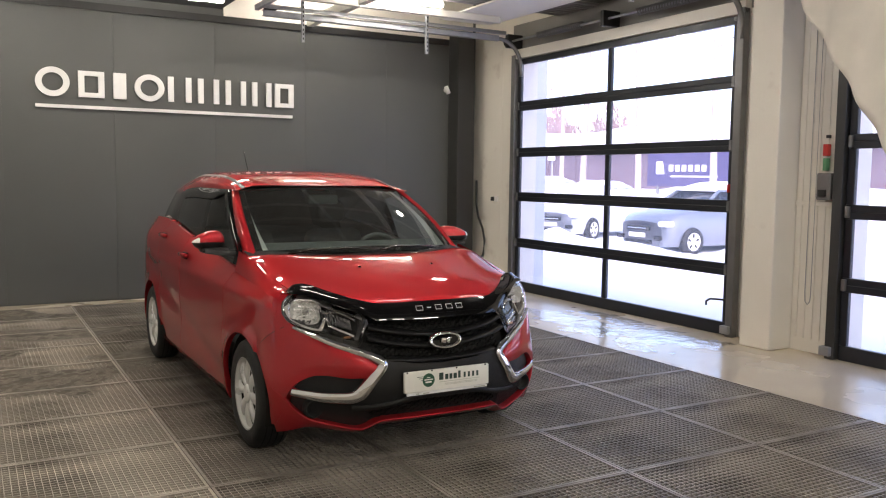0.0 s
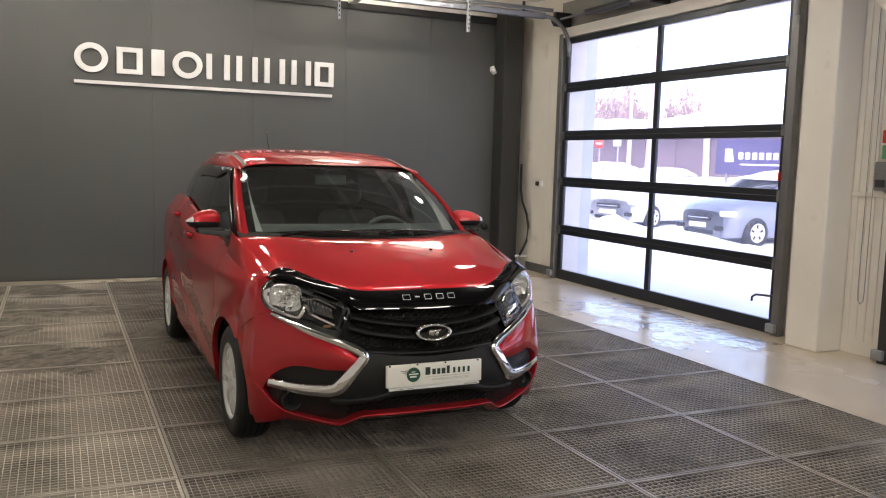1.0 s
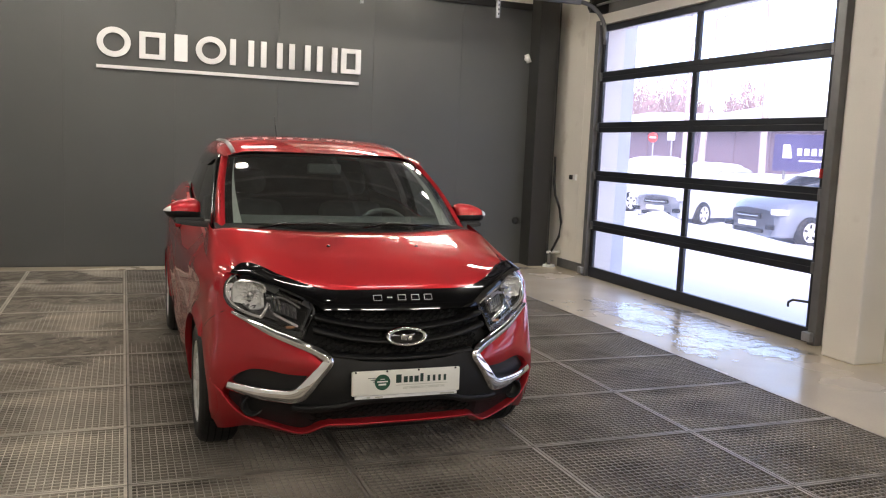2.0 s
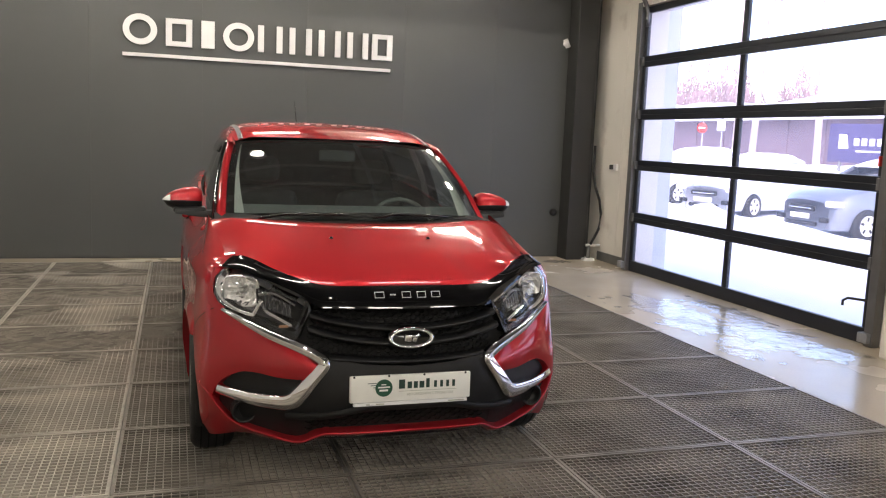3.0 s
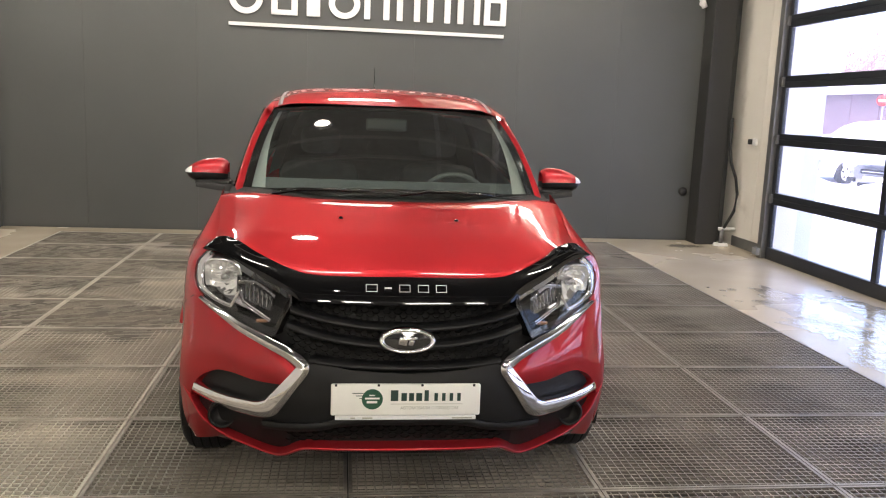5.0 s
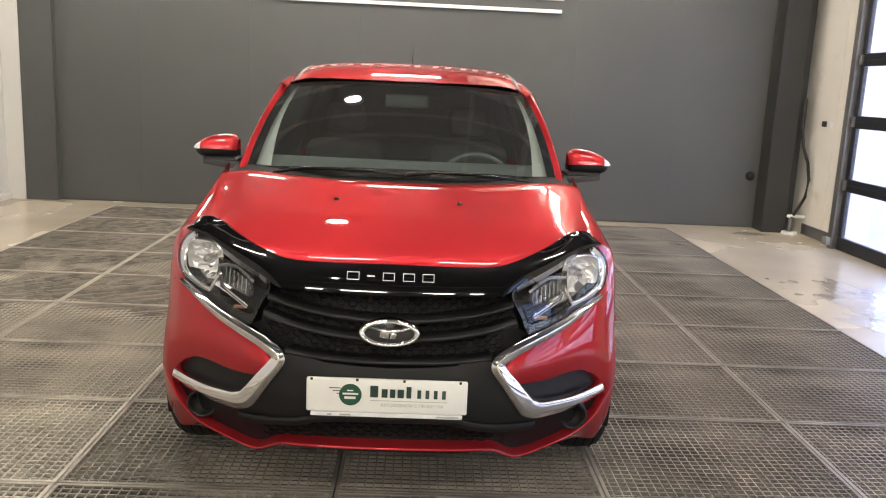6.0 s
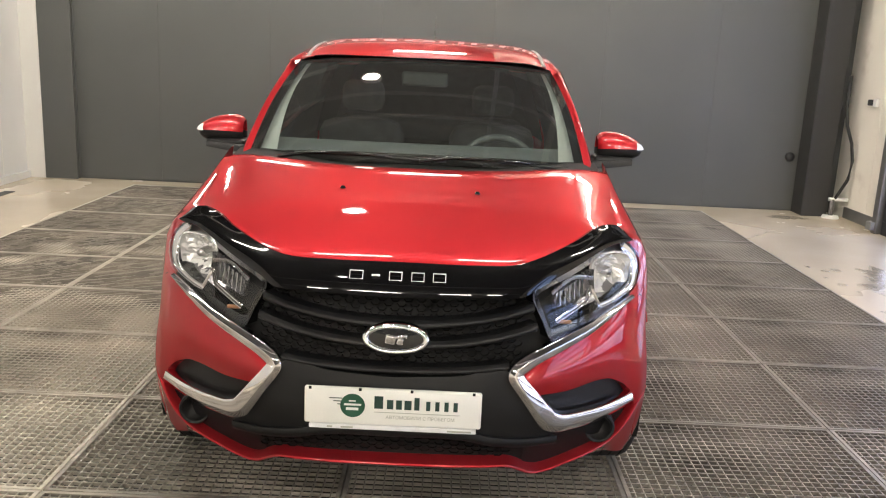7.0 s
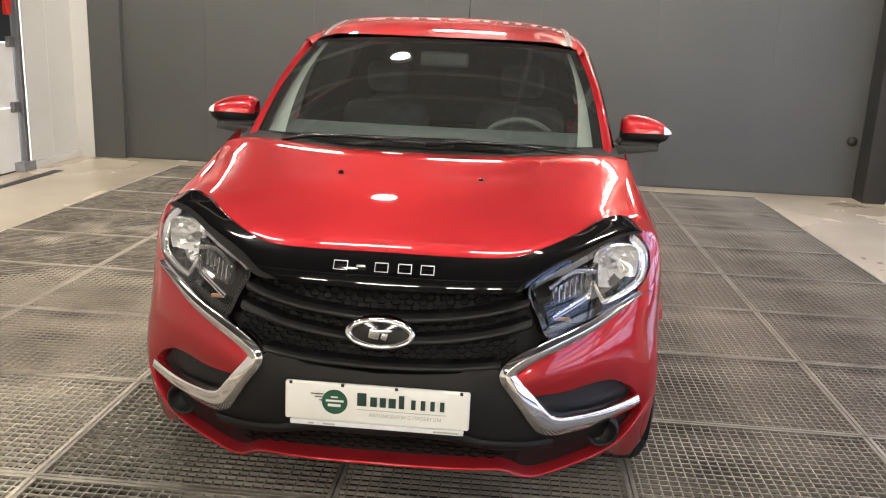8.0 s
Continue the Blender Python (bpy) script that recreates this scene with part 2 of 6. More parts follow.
def put(name, verts, faces, mat, parent=None, smooth=True):
    me = bpy.data.meshes.new(name)
    me.from_pydata([tuple(v) for v in verts], [], faces)
    me.validate()
    me.update()
    me.materials.append(mat)
    if smooth:
        me.polygons.foreach_set("use_smooth", [True] * len(me.polygons))
    ob = new(name, me)
    ob.parent = parent
    return ob


def part(name, bm, mat, parent=None, label="", smooth=False):
    me = bpy.data.meshes.new(name)
    bm.to_mesh(me)
    bm.free()
    me.materials.append(mat)
    if smooth:
        me.polygons.foreach_set("use_smooth", [True] * len(me.polygons))
    ob = new(name, me)
    ob.parent = parent
    if label:
        ob["label"] = label
    return ob


def box(bm, lo, hi, bevel=0.0, turn=None):
    """Adds a box between two corners, its edges bevelled."""
    c = [(a + b) / 2 for a, b in zip(lo, hi)]
    s = [max(abs(b - a), 1e-4) for a, b in zip(lo, hi)]
    t = bmesh.new()
    bmesh.ops.create_cube(t, size=1, matrix=Matrix.Diagonal((*s, 1)))
    if bevel:
        bmesh.ops.bevel(t, geom=t.edges[:], offset=bevel, segments=2, affect="EDGES", profile=0.5)
    m = Matrix.Translation(c) @ (turn or Matrix.Identity(4))
    t.transform(m)
    me = bpy.data.meshes.new("tmp")
    t.to_mesh(me)
    t.free()
    bm.from_mesh(me)
    bpy.data.meshes.remove(me)


def boxes(name, items, mat, parent=None, label="", bevel=0.004):
    bm = bmesh.new()
    for lo, hi in items:
        box(bm, lo, hi, bevel)
    return part(name, bm, mat, parent, label)


def tube(name, pts, r, mat, parent=None, label="", sides=10, closed=False):
    """A round bar along points."""
    pts = [Vector(p) for p in pts]
    verts, faces = [], []
    n = len(pts)
    for i, p in enumerate(pts):
        d = (pts[(i + 1) % n] - pts[i - 1]) if closed or 0 < i < n - 1 else (pts[1] - pts[0] if i == 0 else pts[-1] - pts[-2])
        q = d.normalized().to_track_quat("Z", "Y")
        rr = r(i / (n - 1)) if callable(r) else r
        for k in range(sides):
            a = 2 * math.pi * k / sides
            verts.append(p + q @ Vector((rr * math.cos(a), rr * math.sin(a), 0)))
    for i in range(n if closed else n - 1):
        for k in range(sides):
            a, b = i * sides, ((i + 1) % n) * sides
            faces.append((a + k, a + (k + 1) % sides, b + (k + 1) % sides, b + k))
    if not closed:
        faces += [tuple(range(sides))[::-1], tuple((n - 1) * sides + k for k in range(sides))]
    ob = put(name, verts, faces, mat, parent)
    if label:
        ob["label"] = label
    return ob


def lathe(name, profile, mat, parent=None, label="", sides=48, axis="x"):
    """A surface of revolution; profile rows are (along the axis, radius)."""
    verts, faces = [], []
    for a, r in profile:
        for k in range(sides):
            t = 2 * math.pi * k / sides
            c, s = r * math.cos(t), r * math.sin(t)
            verts.append({"x": (a, c, s), "y": (c, a, s), "z": (c, s, a)}[axis])
    for i in range(len(profile) - 1):
        for k in range(sides):
            j = (k + 1) % sides
            faces.append((i * sides + k, i * sides + j, (i + 1) * sides + j, (i + 1) * sides + k))
    ob = put(name, verts, faces, mat, parent)
    if label:
        ob["label"] = label
    return ob


def lettering(name, words, width, mat, parent=None, label=""):
    """Raised words in the built-in font, upright in the plane y = 0, fitted to a width."""
    cu = bpy.data.curves.new(name, "FONT")
    cu.body, cu.size = words, 1.0
    tmp = bpy.data.objects.new(name, cu)
    scene.collection.objects.link(tmp)
    me = bpy.data.meshes.new_from_object(tmp.evaluated_get(bpy.context.evaluated_depsgraph_get()))
    bpy.data.objects.remove(tmp)
    xs = [v.co.x for v in me.vertices]
    k = width / (max(xs) - min(xs))
    me.transform(Matrix.Rotation(radians(90), 4, "X") @ Matrix.Scale(k, 4) @ Matrix.Translation((-min(xs), 0, 0)))
    me.materials.clear()
    me.materials.append(mat)
    ob = new(name, me)
    ob.parent = parent
    if label:
        ob["label"] = label
    return ob


def empty(name, at=(0, 0, 0)):
    ob = new(name)
    ob.location = at
    return ob

# ---- the setting ----
BACK, EAST, WEST, SOUTH, TOP, HIGH = 10.78, 6.55, -2.35, -7.0, 3.62, 4.25


def setting(ob, label, category):
    return tagged(ob, label, category, kind="structure")


def build_room():
    # Pit bottom, coloured near black in place of deep shade.
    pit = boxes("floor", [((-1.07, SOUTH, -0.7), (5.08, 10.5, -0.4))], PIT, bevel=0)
    setting(pit, "drain pit under steel floor gratings, shade put into its near-black colour", "floor")
    slabs = boxes("pavement", [((WEST - 0.3, SOUTH, -0.45), (-1.07, BACK + 0.2, 0)), ((5.08, SOUTH, -0.45), (EAST + 0.1, BACK + 0.2, 0)),
                               ((-1.07, 10.5, -0.45), (5.08, BACK + 0.2, 0))], FLOOR_CREAM, bevel=0)
    setting(slabs, "worn cream coated concrete floor, wet near the gate", "floor")
    wall = boxes("wall_north", [((WEST - 0.3, BACK + 0.004, 0.0), (EAST + 0.3, BACK + 0.2, HIGH + 0.1))], WALL_DARK, bevel=0)
    setting(wall, "matt dark grey painted sheet wall with fine vertical joints", "wall")
    xs = [WEST, -0.85, 0.35, 1.55, 2.75, 3.95, 5.15, EAST - 0.15]
    for a, b in zip(xs, xs[1:]):
        boxes("panel", [((a + 0.0006, BACK - 0.012, 0.02), (b - 0.0006, BACK + 0.003, 3.44))], WALL_DARK, wall, bevel=0.001)
    boxes("trim", [((WEST, BACK - 0.03, 3.442), (EAST - 0.15, BACK + 0.003, 3.53))], BLACK_TRIM, wall, "black trim along the wall's top", 0.002)
    boxes("upper_wall", [((2.87, BACK - 0.025, 3.532), (EAST, BACK + 0.003, HIGH - 0.002))], WALL_WHITE, wall, "cream wall strip above the trim", 0)

    # dark steel columns in the two far corners
    for x0, x1, d, paint in ((6.15, 6.42, 0.3, COLUMN_DARK), (-2.11, -1.755, 0.1, WALL_DARK)):
        c = boxes("trim", [((x0, BACK - d, 0), (x1, BACK - d + 0.02, TOP)), ((x0, BACK - 0.035, 0), (x1, BACK - 0.014, TOP)),
                           (((x0 + x1) / 2 - 0.01, BACK - d + 0.02, 0), ((x0 + x1) / 2 + 0.01, BACK - 0.035, TOP)), ((x0, BACK - d + 0.02, 0), (x0 + 0.012, BACK - 0.04, TOP))], paint)
        setting(c, "dark grey painted steel column in the wall's corner", "column")
    # east wall, with two openings for the glazed gates
    W = EAST + 0.06
    solid = [((W, 9.54, 0), (W + 0.25, BACK, TOP)), ((W, 4.56, 0), (W + 0.25, 5.83, TOP)), ((W, SOUTH, 0), (W + 0.25, 0.97, TOP)),
             ((W, 8.6, TOP), (W + 0.25, BACK, HIGH)), ((W, 5.83, 3.12), (W + 0.25, 9.54, TOP)), ((W, 0.97, 3.12), (W + 0.25, 4.56, TOP))]
    east = boxes("wall_east", solid, WALL_WHITE, bevel=0)
    setting(east, "cream sandwich panel wall around the glazed gates", "wall")
    boxes("baseboard", [((W - 0.012, 9.66, 0.0), (W - 0.001, BACK - 0.3, 0.12))], STEEL_GREY, east, "grey plinth strip")
    boxes("lintel", [((W - 0.02, 5.6, 3.2), (W - 0.003, 9.75, TOP))], LINTEL, east, "grey sheet above the gate", 0.002)
    for y in (10.02,):
        boxes("joint", [((W - 0.004, y, 0.12), (W - 0.001, y + 0.004, TOP))], WALL_WHITE, east, bevel=0)
    for y in (4.8, 4.88, 4.96, 5.04):
        boxes("rib", [((W - 0.012, y, 0.12), (W - 0.001, y + 0.03, TOP))], WALL_WHITE, east, bevel=0.003)
    boxes("rail", [((W - 0.03, 4.7, 1.33), (W - 0.001, 5.098, 1.37))], WALL_WHITE, east, bevel=0.004)
    col = boxes("trim", [((6.31, 5.1, 0), (6.605, 5.44, TOP))], WALL_WHITE, bevel=0.012)
    setting(col, "boxed cream column between the two gates", "column")

    west = boxes("wall_west", [((WEST - 0.25, 9.76, 0), (WEST + 0.04, BACK, TOP)), ((WEST - 0.25, SOUTH, 0), (WEST, 5.9, TOP)), ((WEST - 0.25, 5.9, 3.1), (WEST, 9.76, TOP))], WALL_CLEAN, bevel=0)
    setting(west, "white panel wall with a plinth ledge", "wall")
    boxes("baseboard", [((WEST + 0.041, 9.78, 0), (WEST + 0.085, BACK - 0.11, 0.075))], WALL_CLEAN, west, "white plinth ledge", 0.006)
    boxes("trim", [((WEST + 0.041, BACK - 0.1, 0.0), (-2.112, BACK - 0.06, TOP))], WALL_CLEAN, west, "white corner trim")
    boxes("joint", [((WEST + 0.041, 10.18, 0.08), (WEST + 0.0425, 10.186, TOP))], WALL_WHITE, west, bevel=0)
    # Unseen wall; its cream colour serves to brighten the car's front.
    south = boxes("wall_south", [((WEST - 0.25, SOUTH - 0.2, -0.3), (EAST + 0.3, SOUTH, TOP))], WALL_WHITE, bevel=0)
    setting(south, "plain unseen wall closing the hall, cream to bounce light", "wall")
    ceil = boxes("ceiling", [((WEST - 0.25, SOUTH - 0.2, TOP), (EAST + 0.35, 7.95, TOP + 0.15)), ((WEST - 0.25, 7.95, TOP), (2.85, BACK + 0.2, TOP + 0.15))], CEILING_DARK, bevel=0)
    setting(ceil, "dark painted ceiling over the hall", "ceiling")
    ceil = boxes("ceiling", [((2.75, 8.65, HIGH), (EAST + 0.35, BACK + 0.2, HIGH + 0.15)), ((2.75, 8.75, TOP + 0.152), (2.86, BACK + 0.003, HIGH - 0.001)), ((2.86, 8.65, TOP + 0.152), (EAST + 0.05, 8.75, HIGH - 0.001))], CEILING_PAINT, bevel=0)
    setting(ceil, "cream painted ceiling along the far wall", "ceiling")
    ribs = [((2.85, 7.95, TOP + 0.002), (EAST + 0.35, 8.75, TOP + 0.15))]
    for k in range(8):
        ribs.append(((2.85, 7.97 + 0.1 * k, TOP - 0.028), (EAST + 0.05, 8.02 + 0.1 * k, TOP + 0.0015)))
    sheet_roof = boxes("ceiling", ribs, CEILING_GREY, bevel=0.006)
    setting(sheet_roof, "grey ribbed sheet ceiling before the gate tracks", "ceiling")


def gate(name, y0, y1, mull, label, x=EAST, rail_paint=STEEL_GREY):
    g = empty(name, (x, (y0 + y1) / 2, 0))
    tagged(g, label, "gate", kind="structure")
    o = Vector(g.location)
    def bx(nm, lo, hi, mat, lab="", bev=0.006):
        return boxes(nm, [(Vector(lo) - o, Vector(hi) - o)], mat, g, lab, bev)
    bounds = [0.0, 0.66, 1.29, 1.89, 2.51, 3.14]
    for i, (a, b) in enumerate(zip(bounds, bounds[1:])):
        low, up = (0.13 if i == 0 else 0.062), (0.075 if i == 4 else 0.062)
        bx("section_frame", (x, y0, a), (x + 0.045, y1, a + low), ANTHRACITE)
        bx("section_rail", (x, y0, b - up), (x + 0.045, y1, b), ANTHRACITE)
        for ya, yb in ((y0, y0 + 0.07), (mull - 0.035, mull + 0.035), (y1 - 0.07, y1)):
            bx("stile", (x + 0.001, ya, a + low), (x + 0.044, yb, b - up), ANTHRACITE)
        for ya, yb in ((y0 + 0.07, mull - 0.035), (mull + 0.035, y1 - 0.07)):
            p = bx("pane", (x + 0.016, ya - 0.005, a + low - 0.005), (x + 0.03, yb + 0.005, b - up + 0.005), PANE, "", 0)
            p.visible_shadow = False
        for ya in (y0 + 0.01, y1 - 0.05):
            bx("hinge", (x - 0.03, ya, b - 0.05), (x + 0.001, ya + 0.04, b + 0.05 if i < 4 else b), STEEL_GREY)
    for ya in (y0 - 0.1, y1 + 0.01):
        bx("track", (x - 0.05, ya, 0), (x + 0.03, ya + 0.09, 3.2), rail_paint, "steel guide track")
        bx("roller_bracket", (x - 0.09, ya + 0.02, 0.03), (x - 0.02, ya + 0.12, 0.11), GALV, "galvanised bottom bracket")
    bx("header", (x - 0.04, y0 - 0.1, 3.145), (x + 0.05, y1 + 0.1, 3.27), WALL_WHITE, "cream header profile")
    return g


build_room()
gate("door_1", 5.8, 9.56, 7.69, "closed sectional gate with anthracite frame and clear panes")
gate("door_2", 0.95, 4.57, 2.76, "second closed sectional gate with anthracite frame and panes", rail_paint=COLUMN_DARK)

# ---- the red hatchback: a body swept along its outline, in car axes (x across, y to the tail, z up) ----
CAR_X, CAR_Y = 2.185, 3.78
WHEEL_F, WHEEL_R, ARCH, AXLE = 0.83, 3.47, 0.35, 0.31


def outline_table():
    key = [(-0.2, 0.033), (0, 0.028), (0.2, 0.033), (0.34, 0.055), (0.46, 0.103), (0.6, 0.195), (0.72, 0.315), (0.80, 0.45), (0.85, 0.63), (0.876, 0.9), (0.882, 1.4),
           (0.882, 2.3), (0.878, 3.0), (0.874, 3.6), (0.845, 3.95), (0.72, 4.11), (0.45, 4.15), (0, 4.165), (-0.45, 4.15)]
    out = []
    for i in range(1, len(key) - 2):
        p0, p1, p2, p3 = (np.array(key[j]) for j in range(i - 1, i + 3))
        for k in range(24):
            t = k / 24
            out.append(0.5 * (2 * p1 + (p2 - p0) * t + (2 * p0 - 5 * p1 + 4 * p2 - p3) * t * t + (3 * p1 - p0 - 3 * p2 + p3) * t ** 3))
    out.append(np.array(key[-2], float))
    return np.array(out)


OUT = outline_table()
ARC = np.r_[0, np.cumsum(np.hypot(*np.diff(OUT, axis=0).T))]
HALF = int(np.argmax(OUT[:, 0]))
TAN = np.gradient(OUT, ARC, axis=0)
front_depth = spl((0.16, 0.12), (0.20, 0.09), (0.25, 0.06), (0.30, 0.035), (0.38, 0.01), (0.47, 0), (0.56, 0.005), (0.62, 0.015), (0.70, 0.035), (0.78, 0.07), (0.85, 0.12), (0.90, 0.16), (0.96, 0.24))
side_depth = spl((0.16, 0.09), (0.20, 0.045), (0.28, 0.014), (0.4, 0.004), (0.55, 0.0), (0.7, 0.004), (0.85, 0.021), (0.92, 0.053), (0.98, 0.1), (1.03, 0.13), (1.08, 0.15))


def u_at_x(x):
    return float(np.interp(abs(x), OUT[:HALF, 0], ARC[:HALF]))


def u_at_y(y):
    return float(np.interp(y, OUT[24 * 4:, 1], ARC[24 * 4:]))


def body(u, z, off=0.0):
    x, y = (float(np.interp(u, ARC, OUT[:, k])) for k in (0, 1))
    tx, ty = (float(np.interp(u, ARC, TAN[:, k])) for k in (0, 1))
    w = ease(0.15, 0.75, y)
    dx, dy = -ty * w, (1 - w) + tx * w
    n = math.hypot(dx, dy)
    w2 = ease(0.08, 0.54, y)
    d = front_depth(z) * (1 - w2) + side_depth(z - 0.16 * ease(1.5, 2.9, y) * ease(0.6, 1.0, z)) * w2
    d -= 0.045 * math.exp(-((y - 0.42) / 0.17) ** 2) * (1 - 0.6 * ease(0.42, 0.66, z) - 0.2 * ease(0.86, 0.98, z))
    if 0.62 < y < 3.9:
        fade = ease(0.62, 0.95, y) * (1 - ease(3.4, 3.9, y))
        for zl in (0.78 - 0.2 * (y - 0.8), 0.78 - 0.2 * (3.5 - y)):
            d += 0.011 * fade * math.exp(-((z - zl) / 0.075) ** 2)
        d -= 0.01 * fade * math.exp(-((z - 0.87) / 0.03) ** 2)
        for yw in (WHEEL_F, WHEEL_R):
            r = math.hypot(y - yw, z - AXLE)
            d -= 0.014 * math.exp(-((r - ARCH) / 0.045) ** 2)
    return Vector((x + dx / n * (d + off), y + dy / n * (d + off), z))


def on_front(v, z, off=0.0):
    p = body(u_at_x(v), z, off)
    return Vector((math.copysign(p.x, v) if v else 0.0, p.y, z))


def on_side(sgn):
    def f(v, z, off=0.0):
        p = body(u_at_y(v), z, off)
        return Vector((sgn * p.x, p.y, z))
    return f


def sheet(name, rows, mat, parent, label="", rim=None):
    """A smooth sheet through rows of points; rim: an offset by which its border is turned inwards."""
    nr, nc = len(rows), len(rows[0])
    verts = [p for r in rows for p in r]
    faces = [(i * nc + j, i * nc + j + 1, (i + 1) * nc + j + 1, (i + 1) * nc + j) for i in range(nr - 1) for j in range(nc - 1)]
    if rim is not None:
        loop = ([(0, j) for j in range(nc)] + [(i, nc - 1) for i in range(1, nr)] + [(nr - 1, j) for j in range(nc - 2, -1, -1)] + [(i, 0) for i in range(nr - 2, 0, -1)])
        base = len(verts)
        for i, j in loop:
            verts.append(rows[i][j])
        for i, j in loop:
            verts.append(rows[i][j] + Vector(rim(rows[i][j])))
        n = len(loop)
        faces += [(base + k, base + n + k, base + n + (k + 1) % n, base + (k + 1) % n) for k in range(n)]
    # faces look away from the middle of the car
    total = 0.0
    for f in faces[:(nr - 1) * (nc - 1)]:
        a, b, c, d = (verts[i] for i in f)
        total += (c - a).cross(d - b).dot((a + c) / 2 - Vector((0, 2.0, 0.6)))
    if total < 0:
        faces = [f[::-1] for f in faces]
    ob = put(name, verts, faces, mat, parent)
    if label:
        ob["label"] = label
    return ob


def strip(name, vals, lo, hi, n, mat, parent, at=on_front, off=0.0, crown=0.0, depth=0.02, label=""):
    """A panel of the swept body between two height curves; crown: how far its middle stands proud."""
    rows = []
    for i in range(n + 1):
        s = i / n
        c = crown * 4 * s * (1 - s)
        rows.append([at(v, lo(v) + (hi(v) - lo(v)) * s, off - c) for v in vals])
    def rim(p):
        q = Vector((p.x, p.y - (0.9 if p.y < 0.6 else p.y), 0))
        return -q.normalized() * depth if q.length > 0.05 else Vector((0, depth, 0))
    return sheet(name, rows, mat, parent, label, rim if depth else None)


def ribbon(name, path, mat, parent, sgn, proud, label="", n=10):
    """A rounded bar laid on the front along rows of (x, z, half width)."""
    dense = []
    for i in range(len(path) - 1):
        a, b, c, d = path[max(i - 1, 0)], path[i], path[i + 1], path[min(i + 2, len(path) - 1)]
        for k in range(n):
            t = k / n
            dense.append([0.5 * (2 * b[m] + (c[m] - a[m]) * t + (2 * a[m] - 5 * b[m] + 4 * c[m] - d[m]) * t * t + (3 * b[m] - a[m] - 3 * c[m] + d[m]) * t ** 3) for m in range(3)])
    dense.append(list(path[-1]))
    rows = []
    for i, (x, z, w) in enumerate(dense):
        q, r = dense[max(i - 1, 0)], dense[min(i + 1, len(dense) - 1)]
        tx, tz = r[0] - q[0], r[1] - q[1]
        ln = math.hypot(tx, tz) or 1
        nx, nz = -tz / ln, tx / ln
        row = []
        for s, h in ((-1, -0.03), (-1, 0.3), (-0.95, 0.42), (-0.88, 0.5), (-0.3, 0.95), (-0.22, 1.0), (-0.12, 1.0), (0.8, 0.72), (0.93, 0.62), (1, 0.4), (1, -0.03)):
            p = on_front(x + nx * w * s, z + nz * w * s, -proud * h + (0.02 if h < 0 else 0))
            row.append(Vector((p.x * sgn, p.y, p.z)))
        rows.append(row)
    return sheet(name, rows, mat, parent, label)


def mirrored(f):
    return lambda v: f(abs(v))


deflector_top = mirrored(spl((0, 0.885), (0.3, 0.883), (0.355, 0.886), (0.40, 0.895), (0.54, 0.936), (0.62, 0.966), (0.67, 0.976), (0.71, 0.971), (0.738, 0.955), (0.757, 0.936)))
deflector_low = mirrored(spl((0, 0.798), (0.36, 0.803), (0.415, 0.826), (0.52, 0.866), (0.63, 0.91), (0.69, 0.924), (0.73, 0.925), (0.757, 0.928)))
lamp_top = spl((0.40, 0.80), (0.415, 0.828), (0.52, 0.868), (0.633, 0.912), (0.70, 0.928), (0.755, 0.918), (0.782, 0.885))
lamp_low = spl((0.40, 0.785), (0.43, 0.73), (0.463, 0.667), (0.578, 0.699), (0.722, 0.757), (0.762, 0.785), (0.782, 0.82))
hood_height = spl((0.05, 0.84), (0.12, 0.885), (0.2, 0.920), (0.37, 0.966), (0.6, 1.0165), (0.8, 1.0615), (0.9, 1.0845), (1.0, 1.1055), (1.2, 1.135))
hood_width = spl((0.10, 0.34), (0.16, 0.40), (0.24, 0.47), (0.34, 0.565), (0.46, 0.665), (0.55, 0.71), (0.7, 0.735), (1.2, 0.765))
roof_line = spl((1.6, 1.43), (1.75, 1.478), (1.85, 1.5055), (2.0, 1.538), (2.2, 1.566), (2.4, 1.579), (2.9, 1.582), (3.4, 1.55), (3.97, 1.45))
belt = spl((1.1, 0.975), (1.6, 1.0), (2.1, 1.055), (2.42, 1.098), (3.0, 1.155), (3.5, 1.18), (4.2, 1.175))
window_top = lambda y: 1.442 - 0.055 * ease(2.7, 3.9, y)


def hood_z(x, y):
    over = max(0.0, abs(x) - (0.36 + 0.16 * y))
    return hood_height(y) - 0.045 * x * x - 0.03 * over - 1.6 * over ** 3


def roof_half(y):
    return 0.605 - 0.085 * ease(2.5, 4.1, y)


def roof_z(x, y):
    q = x * 0.605 / roof_half(y)
    return roof_line(y) - 0.05 * q * q - 0.15 * q ** 4 - 0.022 * ease(0.5, 0.61, abs(q))


def cabin(y, z, sgn):
    """The cabin's side, from the belt to the roof rail."""
    t = (z - 1.0) / 0.47
    x = 0.77 - 0.135 * t + 0.02 * math.sin(math.pi * min(1, max(0, t)))
    x -= ease(2.5, 4.1, y) * (0.03 + 0.055 * t) + 0.04 * ease(3.4, 4.1, y) + 0.03 * (1 - ease(1.3, 2.2, y))
    return Vector((sgn * x, y, z))


def screen_edge(t):
    return Vector((0.687 - 0.09 * t + 0.014 * math.sin(math.pi * t), 1.122 + 0.728 * t, 1.047 + 0.395 * t + 0.025 * math.sin(math.pi * t)))


def screen(s, t):
    """The windscreen, s across from -1 to 1, t from the scuttle up to the roof."""
    e = screen_edge(t)
    pull = 1 - abs(s) ** 2.4
    return Vector((e.x * s, e.y - pull * (0.19 * (1 - t) + 0.1 * t), e.z + pull * (0.035 * (1 - t) + 0.026 * t)))


